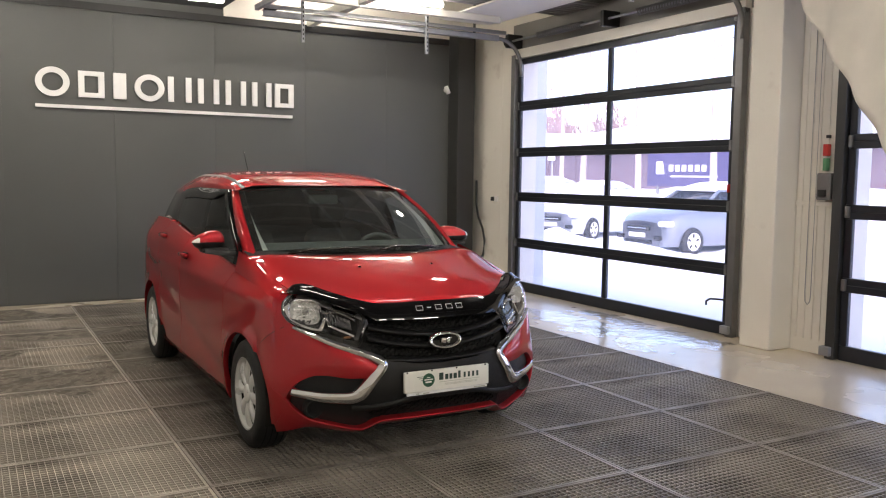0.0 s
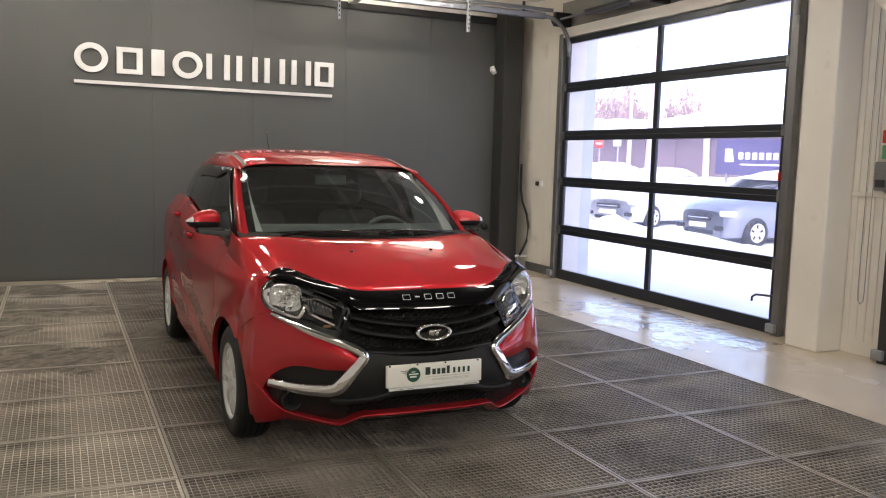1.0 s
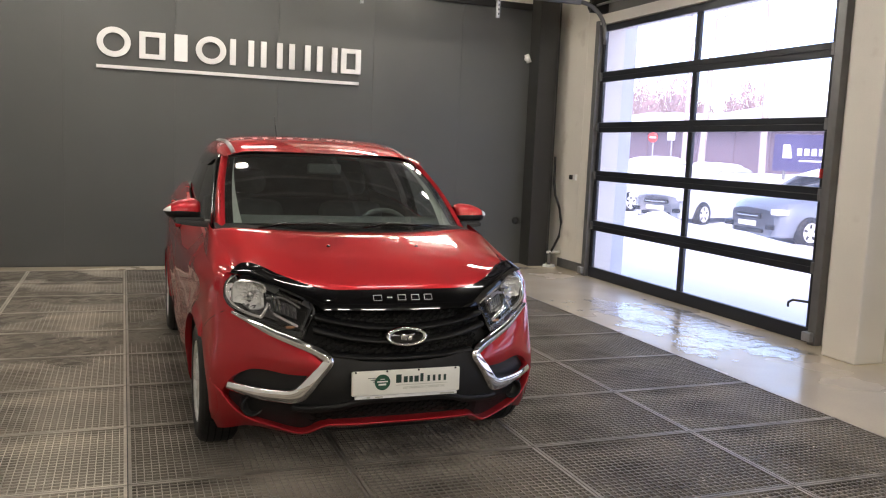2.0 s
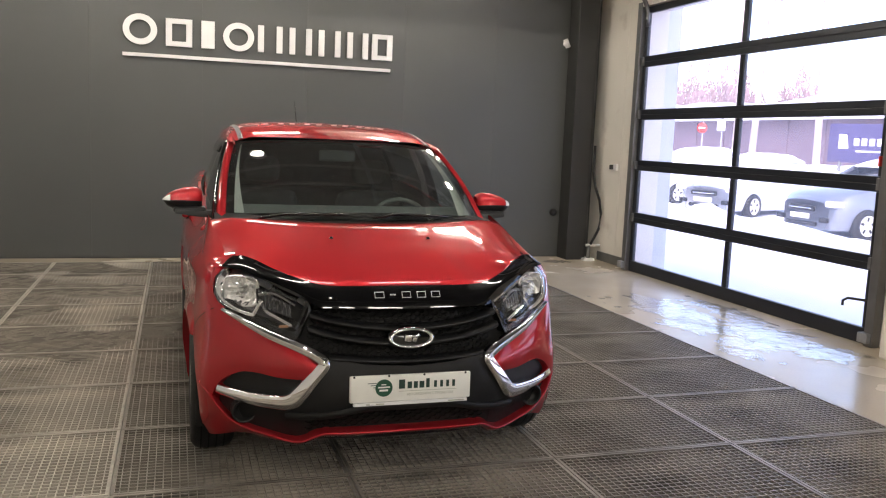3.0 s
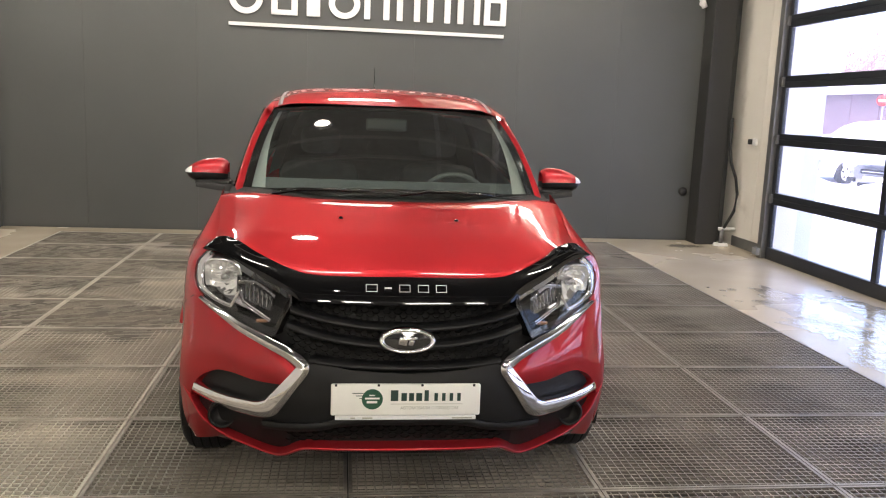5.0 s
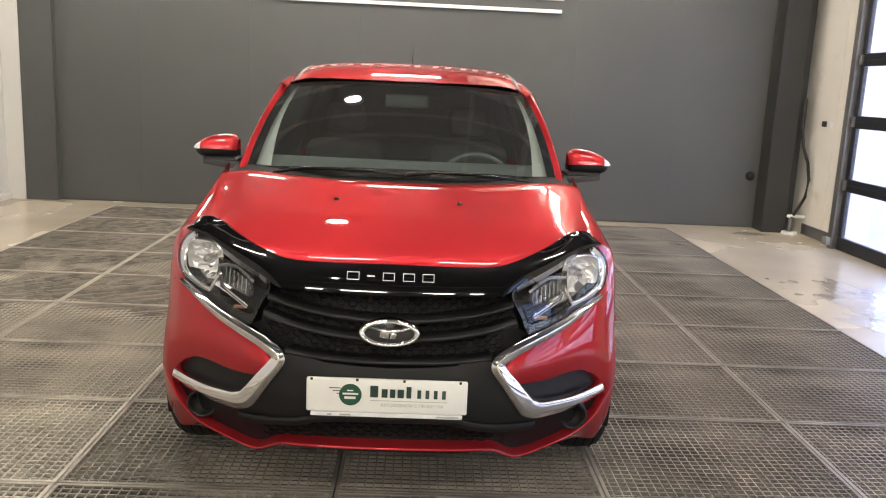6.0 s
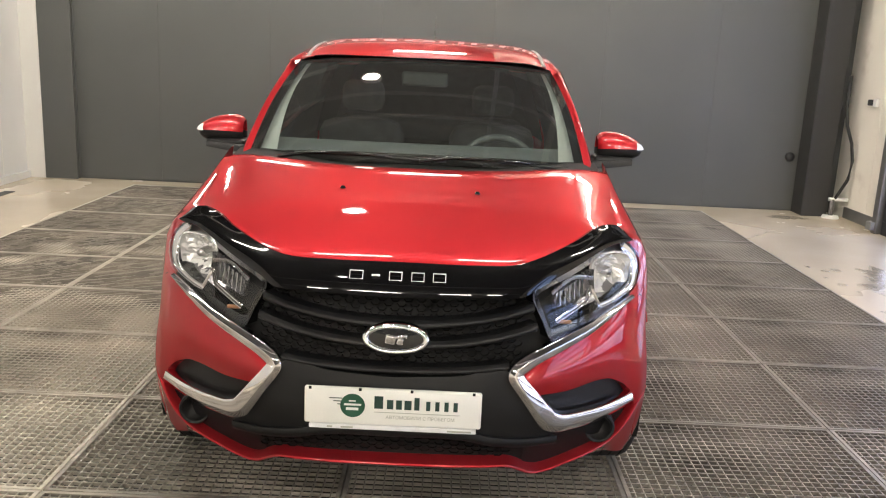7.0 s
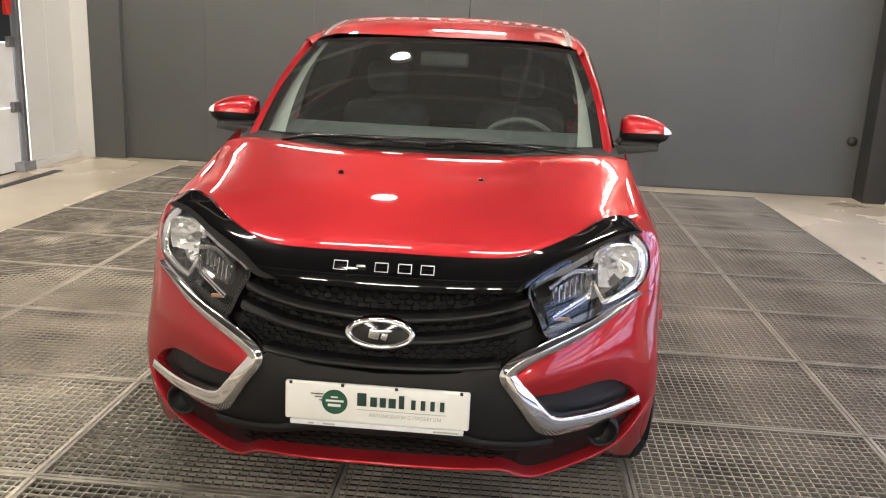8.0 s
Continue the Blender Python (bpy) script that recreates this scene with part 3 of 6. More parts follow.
def build_car():
    car = empty("car", (CAR_X, CAR_Y, 0))
    tagged(car, "shiny red five-door hatchback with black grille and chrome trim", "car")
    lip_edge = spl((0, 0.287), (0.1, 0.287), (0.335, 0.285), (0.36, 0.278), (0.43, 0.236), (0.45, 0.232), (0.577, 0.257), (0.66, 0.278), (0.72, 0.312), (0.752, 0.352), (0.775, 0.395), (0.803, 0.43))
    lip_base = spl((0, 0.252), (0.335, 0.246), (0.44, 0.196), (0.577, 0.215), (0.7, 0.234), (0.775, 0.236), (0.803, 0.226))
    lip_top = lambda v: lip_edge(v) + 0.012
    chrome_low = spl((0.375, 0.57), (0.435, 0.614), (0.577, 0.668), (0.73, 0.743), (0.80, 0.772))
    pocket_top = spl((0.38, 0.515), (0.42, 0.513), (0.51, 0.511), (0.62, 0.522), (0.655, 0.52), (0.70, 0.5), (0.74, 0.463), (0.763, 0.41), (0.774, 0.35), (0.785, 0.28), (0.8, 0.235))

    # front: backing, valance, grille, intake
    # Plain near-black sheet stands in for shade behind the front's openings.
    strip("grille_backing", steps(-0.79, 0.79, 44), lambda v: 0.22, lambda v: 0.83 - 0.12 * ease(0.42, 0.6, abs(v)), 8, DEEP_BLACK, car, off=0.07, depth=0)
    val_lo = mirrored(spl((0, 0.412), (0.13, 0.414), (0.22, 0.405), (0.3, 0.385), (0.4, 0.372), (0.5, 0.365)))
    val_hi = mirrored(spl((0, 0.566), (0.2, 0.578), (0.31, 0.604), (0.345, 0.575), (0.42, 0.47), (0.5, 0.385)))
    strip("valance", steps(-0.5, 0.5, 50), val_lo, val_hi, 10, MATT_BLACK, car, off=0.008, crown=0.004, depth=0.06, label="grained black bumper centre")
    strip("lower_spoiler", steps(-0.5, 0.5, 40), lambda v: val_lo(v) - 0.03, val_lo, 3, MATT_BLACK, car, off=-0.004, crown=0.006, depth=0.05)
    lip_rows = []
    for k, (rise, o) in enumerate(((0.014, 0.07), (0.009, 0.03), (0.004, -0.014), (0.0, -0.022), (-0.005, -0.021), (0.5, 0.0), (1.0, 0.028), (1.25, 0.08))):
        row = []
        for v in steps(-0.803, 0.803, 95):
            e, b, out = lip_edge(abs(v)), lip_base(abs(v)), ease(0.6, 0.77, abs(v))
            row.append(on_front(v, e + rise if k < 5 else e + (b - e) * rise, o * (1 - 0.55 * out) - 0.002 * out if k < 5 else o * (1 - out) - 0.002 * out))
        lip_rows.append(row)
    sheet("bumper_lip", lip_rows, RED, car, "red painted lower bumper lip")
    for z0, h, w, c in ((0.72, 0.016, 0.405, 0.047), (0.661, 0.016, 0.415, 0.05), (0.589, 0.014, 0.335, 0.024)):
        mid = lambda v, z0=z0, c=c: z0 + c * (v / 0.4) ** 2
        strip("grille_slat", steps(-w, w, 36), lambda v, m=mid, h=h: m(v) - h, lambda v, m=mid, h=h: m(v) + h / 2, 4, MATT_BLACK, car, off=0.016, crown=0.016, depth=0.04)
    # Near-black sheet puts the grille's inner shade into colour.
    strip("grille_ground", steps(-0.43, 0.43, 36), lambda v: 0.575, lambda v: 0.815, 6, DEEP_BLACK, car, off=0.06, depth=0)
    verts, faces = [], []
    def hexes(x0, x1, z0, z1, pitch, off, bend):
        for i in range(int((z1 - z0) / (pitch * 0.5))):
            for j in range(int((x1 - x0) / (pitch * 1.5))):
                cx, cz = x0 + (j + 0.5 * (i % 2)) * pitch * 1.5, z0 + i * pitch * 0.5
                b = len(verts)
                for k in range(6):
                    a = math.pi / 3 * k
                    for r in (0.56, 0.46):
                        x = cx + r * pitch * math.cos(a)
                        verts.append(on_front(x, cz + r * pitch * 0.62 * math.sin(a) + bend * (x / 0.4) ** 2, off + (0 if r > 0.5 else 0.006)))
                for k in range(6):
                    m = (k + 1) % 6
                    faces.append((b + 2 * k, b + 2 * m, b + 2 * m + 1, b + 2 * k + 1))
    hexes(-0.40, 0.40, 0.595, 0.805, 0.026, 0.04, 0.03)
    hexes(-0.40, 0.40, 0.325, 0.40, 0.03, 0.03, -0.03)
    put("grille_mesh", verts, faces, GRILLE_MESH, car, False)["kind"] = "stuff"
    # Plain sheet without mesh; its near-black colour stands for the intake's shade.
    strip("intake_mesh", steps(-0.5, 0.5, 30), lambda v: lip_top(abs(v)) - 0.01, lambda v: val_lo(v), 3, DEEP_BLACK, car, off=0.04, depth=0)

    for sgn in (-1, 1):
        side = on_side(sgn)
        front = lambda v, z, off=0.0, s=sgn: Vector((s * on_front(v, z, off).x, on_front(v, z, off).y, z))
        strip("bumper_cheek", steps(0.385, 0.70, 24) + steps(0.708, 0.80, 22), pocket_top, chrome_low, 12, RED, car, at=front, crown=0.012, depth=0.05)
        strip("lamp_pocket", steps(0.40, 0.75, 24), lambda v: lip_top(v) - 0.005, lambda v: pocket_top(v) + 0.01, 6, MATT_BLACK, car, at=front, off=0.035, depth=0)
        ribbon("chrome_trim", [(0.745, 0.76, 0.006), (0.66, 0.723, 0.012), (0.577, 0.686, 0.016), (0.433, 0.635, 0.02), (0.375, 0.606, 0.022), (0.358, 0.588, 0.023), (0.361, 0.568, 0.024), (0.405, 0.51, 0.026),
                               (0.452, 0.445, 0.03), (0.472, 0.422, 0.032), (0.505, 0.409, 0.031), (0.55, 0.407, 0.029), (0.64, 0.409, 0.026), (0.752, 0.428, 0.02)], CHROME, car, sgn, 0.02, "bent chrome trim bar")
        fog = lathe("fog_lamp_cover", [(0.03, 0.0), (0.03, 0.03), (0.0, 0.04), (-0.012, 0.046), (0.0, 0.052), (0.04, 0.054)], MATT_BLACK, car, sides=28, axis="y")
        fog.location = front(0.655, 0.338, 0.02)
        # wing, doors, quarter
        def arch_low(base):
            def f(y):
                for yw in (WHEEL_F, WHEEL_R):
                    if abs(y - yw) < ARCH:
                        return max(base, AXLE + math.sqrt(ARCH ** 2 - (y - yw) ** 2))
                return base
            return f
        a0, a1 = WHEEL_F - ARCH, WHEEL_F + ARCH
        arc_f = [WHEEL_F - ARCH * math.cos(math.pi * k / 40) for k in range(41)]
        wing_top = spl((0.44, 0.895), (0.56, 0.908), (0.65, 0.922), (1.25, 0.965))
        for yw in (WHEEL_F, WHEEL_R):
            sheet("arch_liner", [[Vector((sgn * x, yw - (ARCH - 0.008) * math.cos(a), max(0.2, AXLE + (ARCH - 0.008) * math.sin(a)))) for a in steps(-0.35, math.pi + 0.35, 28)] for x in (0.56, 0.7, 0.842)], DEEP_BLACK, car, "black wheel arch liner")
        ys = [0.445, 0.46, 0.475, a0 - 0.001] + [y for y in arc_f if y < 0.614] + [0.616]
        strip("bumper_corner", ys, arch_low(0.225), wing_top, 14, RED, car, at=side, depth=0.03)
        # red frame round the outer end of the headlamp, open where the lens sits
        us = steps(u_at_x(0.735), u_at_y(0.4455), 26)
        low_rows, high_rows = [], []
        for u in us:
            v = float(np.interp(u, ARC, OUT[:, 0]))
            inside = u < u_at_x(0.782)
            lo, hi = (lamp_low(v) + 0.003, lamp_top(v) - 0.003) if inside else (0.853, 0.853)
            out = ease(u_at_x(0.782), us[-1], u)
            crest = max(hi + 0.004, 0.925 + (wing_top(0.4455) - 0.925) * out)
            skin = lambda z, u=u: Vector((sgn * body(u, z, 0.001).x, body(u, z, 0.001).y, z))
            low_rows.append([skin(0.745 + (lo - 0.745) * t) for t in steps(0, 1, 5)])
            high_rows.append([skin(hi + (crest - hi) * t) for t in steps(0, 1, 5)])
        sheet("lamp_surround", low_rows, RED, car)
        sheet("lamp_surround", high_rows, RED, car)
        gap = [(0.392 + 0.178 * t, 0.757 - 0.107 * t + 0.008 * math.sin(math.pi * t)) for t in steps(0, 1, 12)]
        sheet("panel_gap", [[side(y, z + w, -0.0016) for y, z in gap] for w in (-0.0018, 0.0018)], DEEP_BLACK, car, "dark joint between bumper and wing")
        ys = [0.616] + [y for y in arc_f if y > 0.618] + [a1 + 0.001, 1.24]
        strip("wing", ys, arch_low(0.2), wing_top, 26, RED, car, at=side, depth=0.03)
        rows = []
        for y in steps(0.44, 1.24, 26):
            a = side(y, wing_top(y))
            k = ease(0, 1, max(0, (max(y, 0.56) - 0.56) / 0.64))
            hx = 0.716 + 0.053 * k
            b = Vector((sgn * hx, max(y, 0.56), 0))
            b.z = hood_z(hx, b.y) - 0.002
            c = Vector((a.x * 0.968, a.y, b.z - 0.006))
            rows.append([a * (1 - t) ** 2 + c * 2 * t * (1 - t) + b * t * t for t in steps(0, 1, 8)])
        sheet("wing_top", rows, RED, car)
        nose = [front(0.77 - 0.068 * t, min(0.925, deflector_top(0.77 - 0.068 * t) - 0.012), -0.006) for t in steps(0, 1, 8)]
        sheet("wing_nose", [[a.lerp(b, k) for a, b in zip(nose, rows[2])] for k in steps(0, 1, 4)], RED, car)
        strip("sill", [1.18, 1.4, 2.0, 2.6, 3.12], lambda v: 0.17, lambda v: 0.255, 3, RED, car, at=side, off=0.012, depth=0.05)
        arc_r = [WHEEL_R - ARCH * math.cos(math.pi * k / 40) for k in range(41)]
        fd = strip("front_door", [1.245] + steps(1.27, 2.40, 34), lambda v: 0.26, belt, 34, RED, car, at=side, depth=0.02)
        rd = strip("rear_door", steps(2.407, 3.1, 22) + [y for y in arc_r if 3.11 < y < 3.2] + [3.2], lambda v: max(arch_low(0.26)(v), 0.26 + 1.2 * max(0, v - 3.0) if v < 3.121 else 0), belt, 34, RED, car, at=side, depth=0.02)
        strip("rear_quarter", [3.206] + [y for y in arc_r if y > 3.21] + [3.83, 3.87, 3.94], arch_low(0.22), belt, 16, RED, car, at=side, depth=0.03)
        for d, yh, zh in ((fd, 2.3, 0.972), (rd, 3.09, 1.06)):
            hb = bmesh.new()
            box(hb, (-0.016, -0.1, -0.014), (0.02, 0.1, 0.016), 0.012)
            h = part("door_handle", hb, RED, d, "red door pull", True)
            p = side(yh, zh)
            h.location = p + Vector((sgn * 0.02, 0, 0))
            # Near-black block carries the shade of the hollow behind the pull.
            rb = bmesh.new()
            box(rb, (-0.012, -0.06, -0.028), (0.006, 0.05, 0.02), 0.005)
            r = part("handle_recess", rb, DEEP_BLACK, d)
            r.location = p
        # cabin side: red pillars and rail, dark windows
        ya = lambda z: 1.16 + (z - 1.0) * 1.5
        rows = [[screen_edge(t), screen_edge(t) + Vector((0.02, 0.0, 0.012)), None, cabin(ya(1.0 + 0.445 * t) + 0.05, 1.0 + 0.445 * t, 1)] for t in steps(0, 1, 14)]
        for r in rows:
            r[2] = (r[1] + r[3]) / 2 + Vector((0.008, -0.008, 0.006))
        sheet("pillar", [[Vector((sgn * p.x, p.y, p.z)) for p in r] for r in rows], RED, car)
        def pane(name, y0, y1, mat, z_off=0.015, label=""):
            grid = []
            for q in steps(0, 1, 8):
                row = []
                for k in steps(0, 1, 8):
                    yb = y0(1.05) + (y1(1.05) - y0(1.05)) * k
                    zb = belt(yb) + z_off
                    z = zb + (window_top(yb) - zb) * q
                    row.append(cabin(y0(z) + (y1(z) - y0(z)) * k, z, sgn))
                grid.append(row)
            return sheet(name, grid, mat, car, label)
        pane("door_window", lambda z: ya(z) + 0.05, lambda z: 2.12 + 0.3 * (z - 1), SIDE_GLASS, -0.01, label="clear front side window")
        pane("door_post", lambda z: 2.12 + 0.3 * (z - 1), lambda z: 2.22 + 0.3 * (z - 1), GLOSS_BLACK, -0.02)
        pane("door_window", lambda z: 2.22 + 0.3 * (z - 1), lambda z: 3.1 + 0.3 * (z - 1), DARK_GLASS, -0.01, label="dark side window")
        pane("quarter_window", lambda z: 3.1 + 0.3 * (z - 1), lambda z: 3.97 - 0.35 * (z - 1), GLOSS_BLACK, -0.02)
        pane("rear_pillar", lambda z: 3.97 - 0.35 * (z - 1), lambda z: 4.06 - 0.25 * (z - 1), GLOSS_BLACK, -0.03)
        rows = []
        for y in steps(1.76, 3.9, 26):
            a = cabin(y, window_top(y) - 0.005, sgn)
            b = Vector((sgn * (roof_half(y) - 0.005), y, roof_z(roof_half(y) - 0.005, y)))
            m = (a + b) / 2 + Vector((sgn * 0.012, 0, 0.012))
            rows.append([a, a * 0.5 + m * 0.5 + Vector((sgn * 0.006, 0, 0.003)), m, m * 0.5 + b * 0.5 + Vector((0, 0, 0.005)), b])
        sheet("roof_rail", rows, RED, car)
        vis = []
        for k in steps(0, 1, 40):
            if k < 0.45:
                z = 1.06 + 0.377 * k / 0.45
                a, b = (ya(z) + 0.045, z), (ya(z) + 0.115, z - 0.02)
            else:
                y = ya(1.437) + 0.045 + (3.2 - ya(1.437)) * (k - 0.45) / 0.55
                bend = ease(0.45, 0.6, k)
                a, b = (y, window_top(y) + 0.005), (y + 0.07 * (1 - bend), window_top(y) - 0.025 - 0.045 * bend)
            vis.append([cabin(a[0] + (b[0] - a[0]) * q, a[1] + (b[1] - a[1]) * q, sgn) + Vector((sgn * o, 0, 0)) for q, o in ((0, 0.003), (0.12, 0.014), (0.55, 0.018), (1, 0.012))])
        sheet("window_visor", vis, GLOSS_BLACK, car, "smoked black rain visor")
        sail = [[cabin(y, z, sgn) + Vector((sgn * 0.008, 0, 0)) for y in steps(1.16 + (z - 1.0) * 1.5, 1.43, 4)] for z in steps(0.99, 1.16, 5)]
        sheet("mirror_sail", sail, GLOSS_BLACK, car, "black corner plate of the door mirror")
    # bonnet, roof, screen, tail
    rows = []
    for t in [0, 0.008, 0.02, 0.04] + steps(0.07, 0.82, 22) + steps(0.84, 1, 10):
        r = []
        crease = 0.36 + 0.16 * (0.13 + 0.96 * t)
        across = steps(-1, -0.63, 8) + [-0.6] + steps(-0.57, 0.57, 30) + [0.6] + steps(0.63, 1, 8)
        for u in across:
            wide = 0.712 + 0.053 * ease(0, 1, t)
            q = abs(u) / 0.6 * crease / wide if abs(u) <= 0.6 else (crease + (abs(u) - 0.6) / 0.4 * (wide - crease)) / wide
            q = math.copysign(q, u)
            xf = 0.712 * q
            yf, yr = on_front(xf, deflector_top(xf), -0.022).y, 0.89 + 0.235 * abs(q) ** 2.4
            zf = deflector_top(xf) - 0.006
            y = yf + (yr - yf) * t
            x = q * (0.712 + 0.053 * ease(0, 1, t))
            r.append(Vector((x, y, hood_z(x, (crease - 0.36) / 0.16) - hood_height((crease - 0.36) / 0.16) + hood_height(y) + (zf - hood_z(xf, yf)) * (1 - t) ** 4 - 0.012 * max(0, 1 - t / 0.03) - 0.013 * max(0, (t - 0.84) / 0.16) ** 2)))
        rows.append(r)
    sheet("bonnet", rows, RED, car, "glossy red bonnet", lambda p: Vector((0, 0.004, -0.03)))
    for s in (-0.235, 0.235):
        nz = lathe("washer_nozzle", [(0.0, 0.010), (0.004, 0.009), (0.008, 0.005), (0.009, 0.0)], GLOSS_BLACK, car, sides=14, axis="z")
        nz.location = (s, 0.64, hood_z(s, 0.64))
    sheet("windscreen", [[screen(s, t) for s in steps(-1, 1, 28)] for t in steps(0, 1, 14)], SCREEN, car, "dark clear windscreen with black border")
    for a, b in ((-1, -0.94), (0.94, 1)):
        sheet("screen_border", [[screen(s, t) + Vector((0, 0.006, -0.004)) for s in steps(a, b, 3)] for t in steps(0, 1, 12)], GLOSS_BLACK, car)
    for a, b in ((0.0, 0.075), (0.95, 1.0)):
        sheet("screen_border", [[screen(s, t) + Vector((0, 0.006, -0.004)) for s in steps(-1, 1, 24)] for t in steps(a, b, 2)], GLOSS_BLACK, car)
    sheet("scuttle", [[Vector((0.74 * s, 0.87 + 0.245 * abs(s) ** 2.3 + 0.13 * k, hood_z(0.72 * s, 0.9 + 0.225 * abs(s) ** 2.3) - 0.024 + 0.02 * k)) for s in steps(-1, 1, 24)] for k in steps(0, 1, 3)], DEEP_BLACK, car)
    roof_rows = []
    for t in steps(0, 1, 26):
        r = []
        for s in steps(-1, 1, 28):
            y0 = screen(s, 1.0).y - 0.004
            y = y0 + (3.97 - y0) * t
            x = roof_half(y) * s
            r.append(Vector((x if t > 0 else screen_edge(1).x * s, y, roof_z(x, y))))
        roof_rows.append(r)
    sheet("roof", roof_rows, RED, car)
    for sgn in (-1, 1):
        sheet("roof_moulding", [[Vector((sgn * (roof_half(y) - d), y, roof_z(roof_half(y) - d, y) + h)) for d, h in ((0.052, 0.001), (0.046, 0.006), (0.032, 0.006), (0.026, 0.001))] for y in steps(1.83, 3.8, 24)], STEEL_GREY, car, "grey roof ditch moulding")
    tube("antenna", [(0, 3.6, 1.5), (0, 3.66, 1.6), (0, 3.78, 1.76)], lambda t: 0.0045 - 0.003 * t, GLOSS_BLACK, car, sides=8)
    tail = []
    for t in steps(0, 1, 10):
        z = 1.44 - 0.42 * t
        hw = 0.47 + 0.26 * t
        tail.append([Vector((hw * s, 3.95 + 0.16 * t - 0.06 * abs(s) ** 3, z)) for s in steps(-1, 1, 16)])
    sheet("tailgate", tail, RED, car)
    for sgn in (-1, 1):
        us = [(u_at_y(3.94) + (ARC[-1] - u_at_y(3.94)) * k / 16) for k in range(17)]
        rows = [[Vector((sgn * body(u, z).x, body(u, z).y, z)) for u in us] for z in steps(0.24, 1.05, 10)]
        sheet("rear_bumper", rows, RED, car)
    boxes("underbody", [((-0.55, 0.5, 0.19), (0.55, 4.0, 0.3)), ((-0.72, 1.22, 0.19), (0.72, 3.05, 0.3))], DEEP_BLACK, car, bevel=0.02)
    boxes("engine_bay", [((-0.57, 0.42, 0.3), (0.57, 1.1, 0.78))], DEEP_BLACK, car, bevel=0.02)
    boxes("boot_box", [((-0.55, 3.1, 0.3), (0.55, 3.9, 0.95))], DEEP_BLACK, car, bevel=0.02)
    return car


def build_lamps(car):
    vals = steps(0.40, 0.782, 34)
    rnd = random.Random(5)
    for sgn in (-1, 1):
        at = lambda v, z, off=0.0, s=sgn: Vector((s * on_front(v, z, off).x, on_front(v, z, off).y, z))
        dish = lambda v, z, off=0.0, f=at: f(v, z, 0.012 + (off - 0.012) * ease(0.40, 0.45, v) * (1 - ease(0.71, 0.782, v)))
        house = strip("headlight", vals, lamp_low, lamp_top, 12, LAMP_SHELL, car, at=dish, off=0.02, crown=-0.1, depth=0, label="clear headlight with chrome reflectors")
        strip("lens", vals, lamp_low, lamp_top, 10, LENS, house, at=at, off=-0.003, crown=0.004, depth=0)
        strip("bezel", vals, lambda v: lamp_low(v), lambda v: lamp_low(v) + 0.03 - 0.014 * ease(0.5, 0.75, v), 2, GLOSS_BLACK, house, at=at, off=0.02, depth=0.05)
        strip("upper_bezel", steps(0.42, 0.76, 20), lambda v: lamp_top(v) - 0.035, lambda v: lamp_top(v) - 0.002, 3, SATIN, house, at=at, off=0.03, depth=0.03)
        # outer bowl, faceted; inner bowl, darker
        for nm, vx, vz, rx, rz, mat, facets in (("main_reflector", 0.665, 0.832, 0.078, 0.066, REFLECTOR, 34),):
            verts, faces = [], []
            prof = ((-0.01, 1.06), (-0.016, 1.0), (-0.004, 0.92), (0.006, 0.82), (0.015, 0.7), (0.023, 0.58), (0.029, 0.46), (0.034, 0.34), (0.037, 0.22), (0.038, 0.12))
            for i, (yy, r) in enumerate(prof):
                for k in range(facets):
                    a = 2 * math.pi * (k + 0.5 * (i % 2)) / facets
                    sq = (abs(math.cos(a)) ** 3.4 + abs(math.sin(a)) ** 3.4) ** (-1 / 3.4)
                    verts.append((rx * sq * r * math.cos(a), yy + (rnd.uniform(-0.006, 0.006) if i > 1 else 0), rz * sq * r * math.sin(a)))
            for i in range(len(prof) - 1):
                for k in range(facets):
                    m = (k + 1) % facets
                    faces.append((i * facets + k, i * facets + m, (i + 1) * facets + m, (i + 1) * facets + k))
            o = put(nm, verts, faces, mat, house, False)
            o.location = at(vx, vz, 0.058)
            o.rotation_euler = (0.08, 0, sgn * 0.5)
            lathe("bulb", [(0.04, 0.015), (0.0, 0.015), (-0.012, 0.01), (-0.015, 0)], SATIN, o, sides=14, axis="y")
        ribbon("light_guide", [(0.72, 0.916, 0.012), (0.757, 0.88, 0.014), (0.762, 0.83, 0.012), (0.745, 0.79, 0.008), (0.69, 0.763, 0.005), (0.635, 0.75, 0.005), (0.618, 0.757, 0.005), (0.59, 0.81, 0.004)], CHROME, house, sgn, -0.012, "clear light guide")
        ribbon("light_guide", [(0.59, 0.81, 0.004), (0.578, 0.775, 0.005), (0.566, 0.765, 0.005), (0.475, 0.722, 0.005)], CHROME, house, sgn, -0.012)
        low = lambda v: 0.748 + 0.32 * (v - 0.465)
        high = lambda v: 0.796 + 0.42 * (v - 0.465)
        tray = strip("turn_reflector", steps(0.465, 0.592, 10), low, high, 4, LAMP_DARK, house, at=at, off=0.045, crown=-0.012, depth=-0.02)
        for k in range(7):
            v0 = 0.475 + 0.016 * k
            strip("rib", [v0 - 0.0015, v0 + 0.0015], low, high, 2, SATIN, tray, at=at, off=0.036, depth=0.008)
        ribbon("inner_strip", [(0.60, 0.83, 0.004), (0.53, 0.835, 0.004), (0.46, 0.80, 0.004)], SATIN, house, sgn, -0.012)
        boxes("marker", [((-0.02, -0.004, -0.006), (0.02, 0.004, 0.006))], AMBER, house).location = at(0.505, 0.715, 0.018)


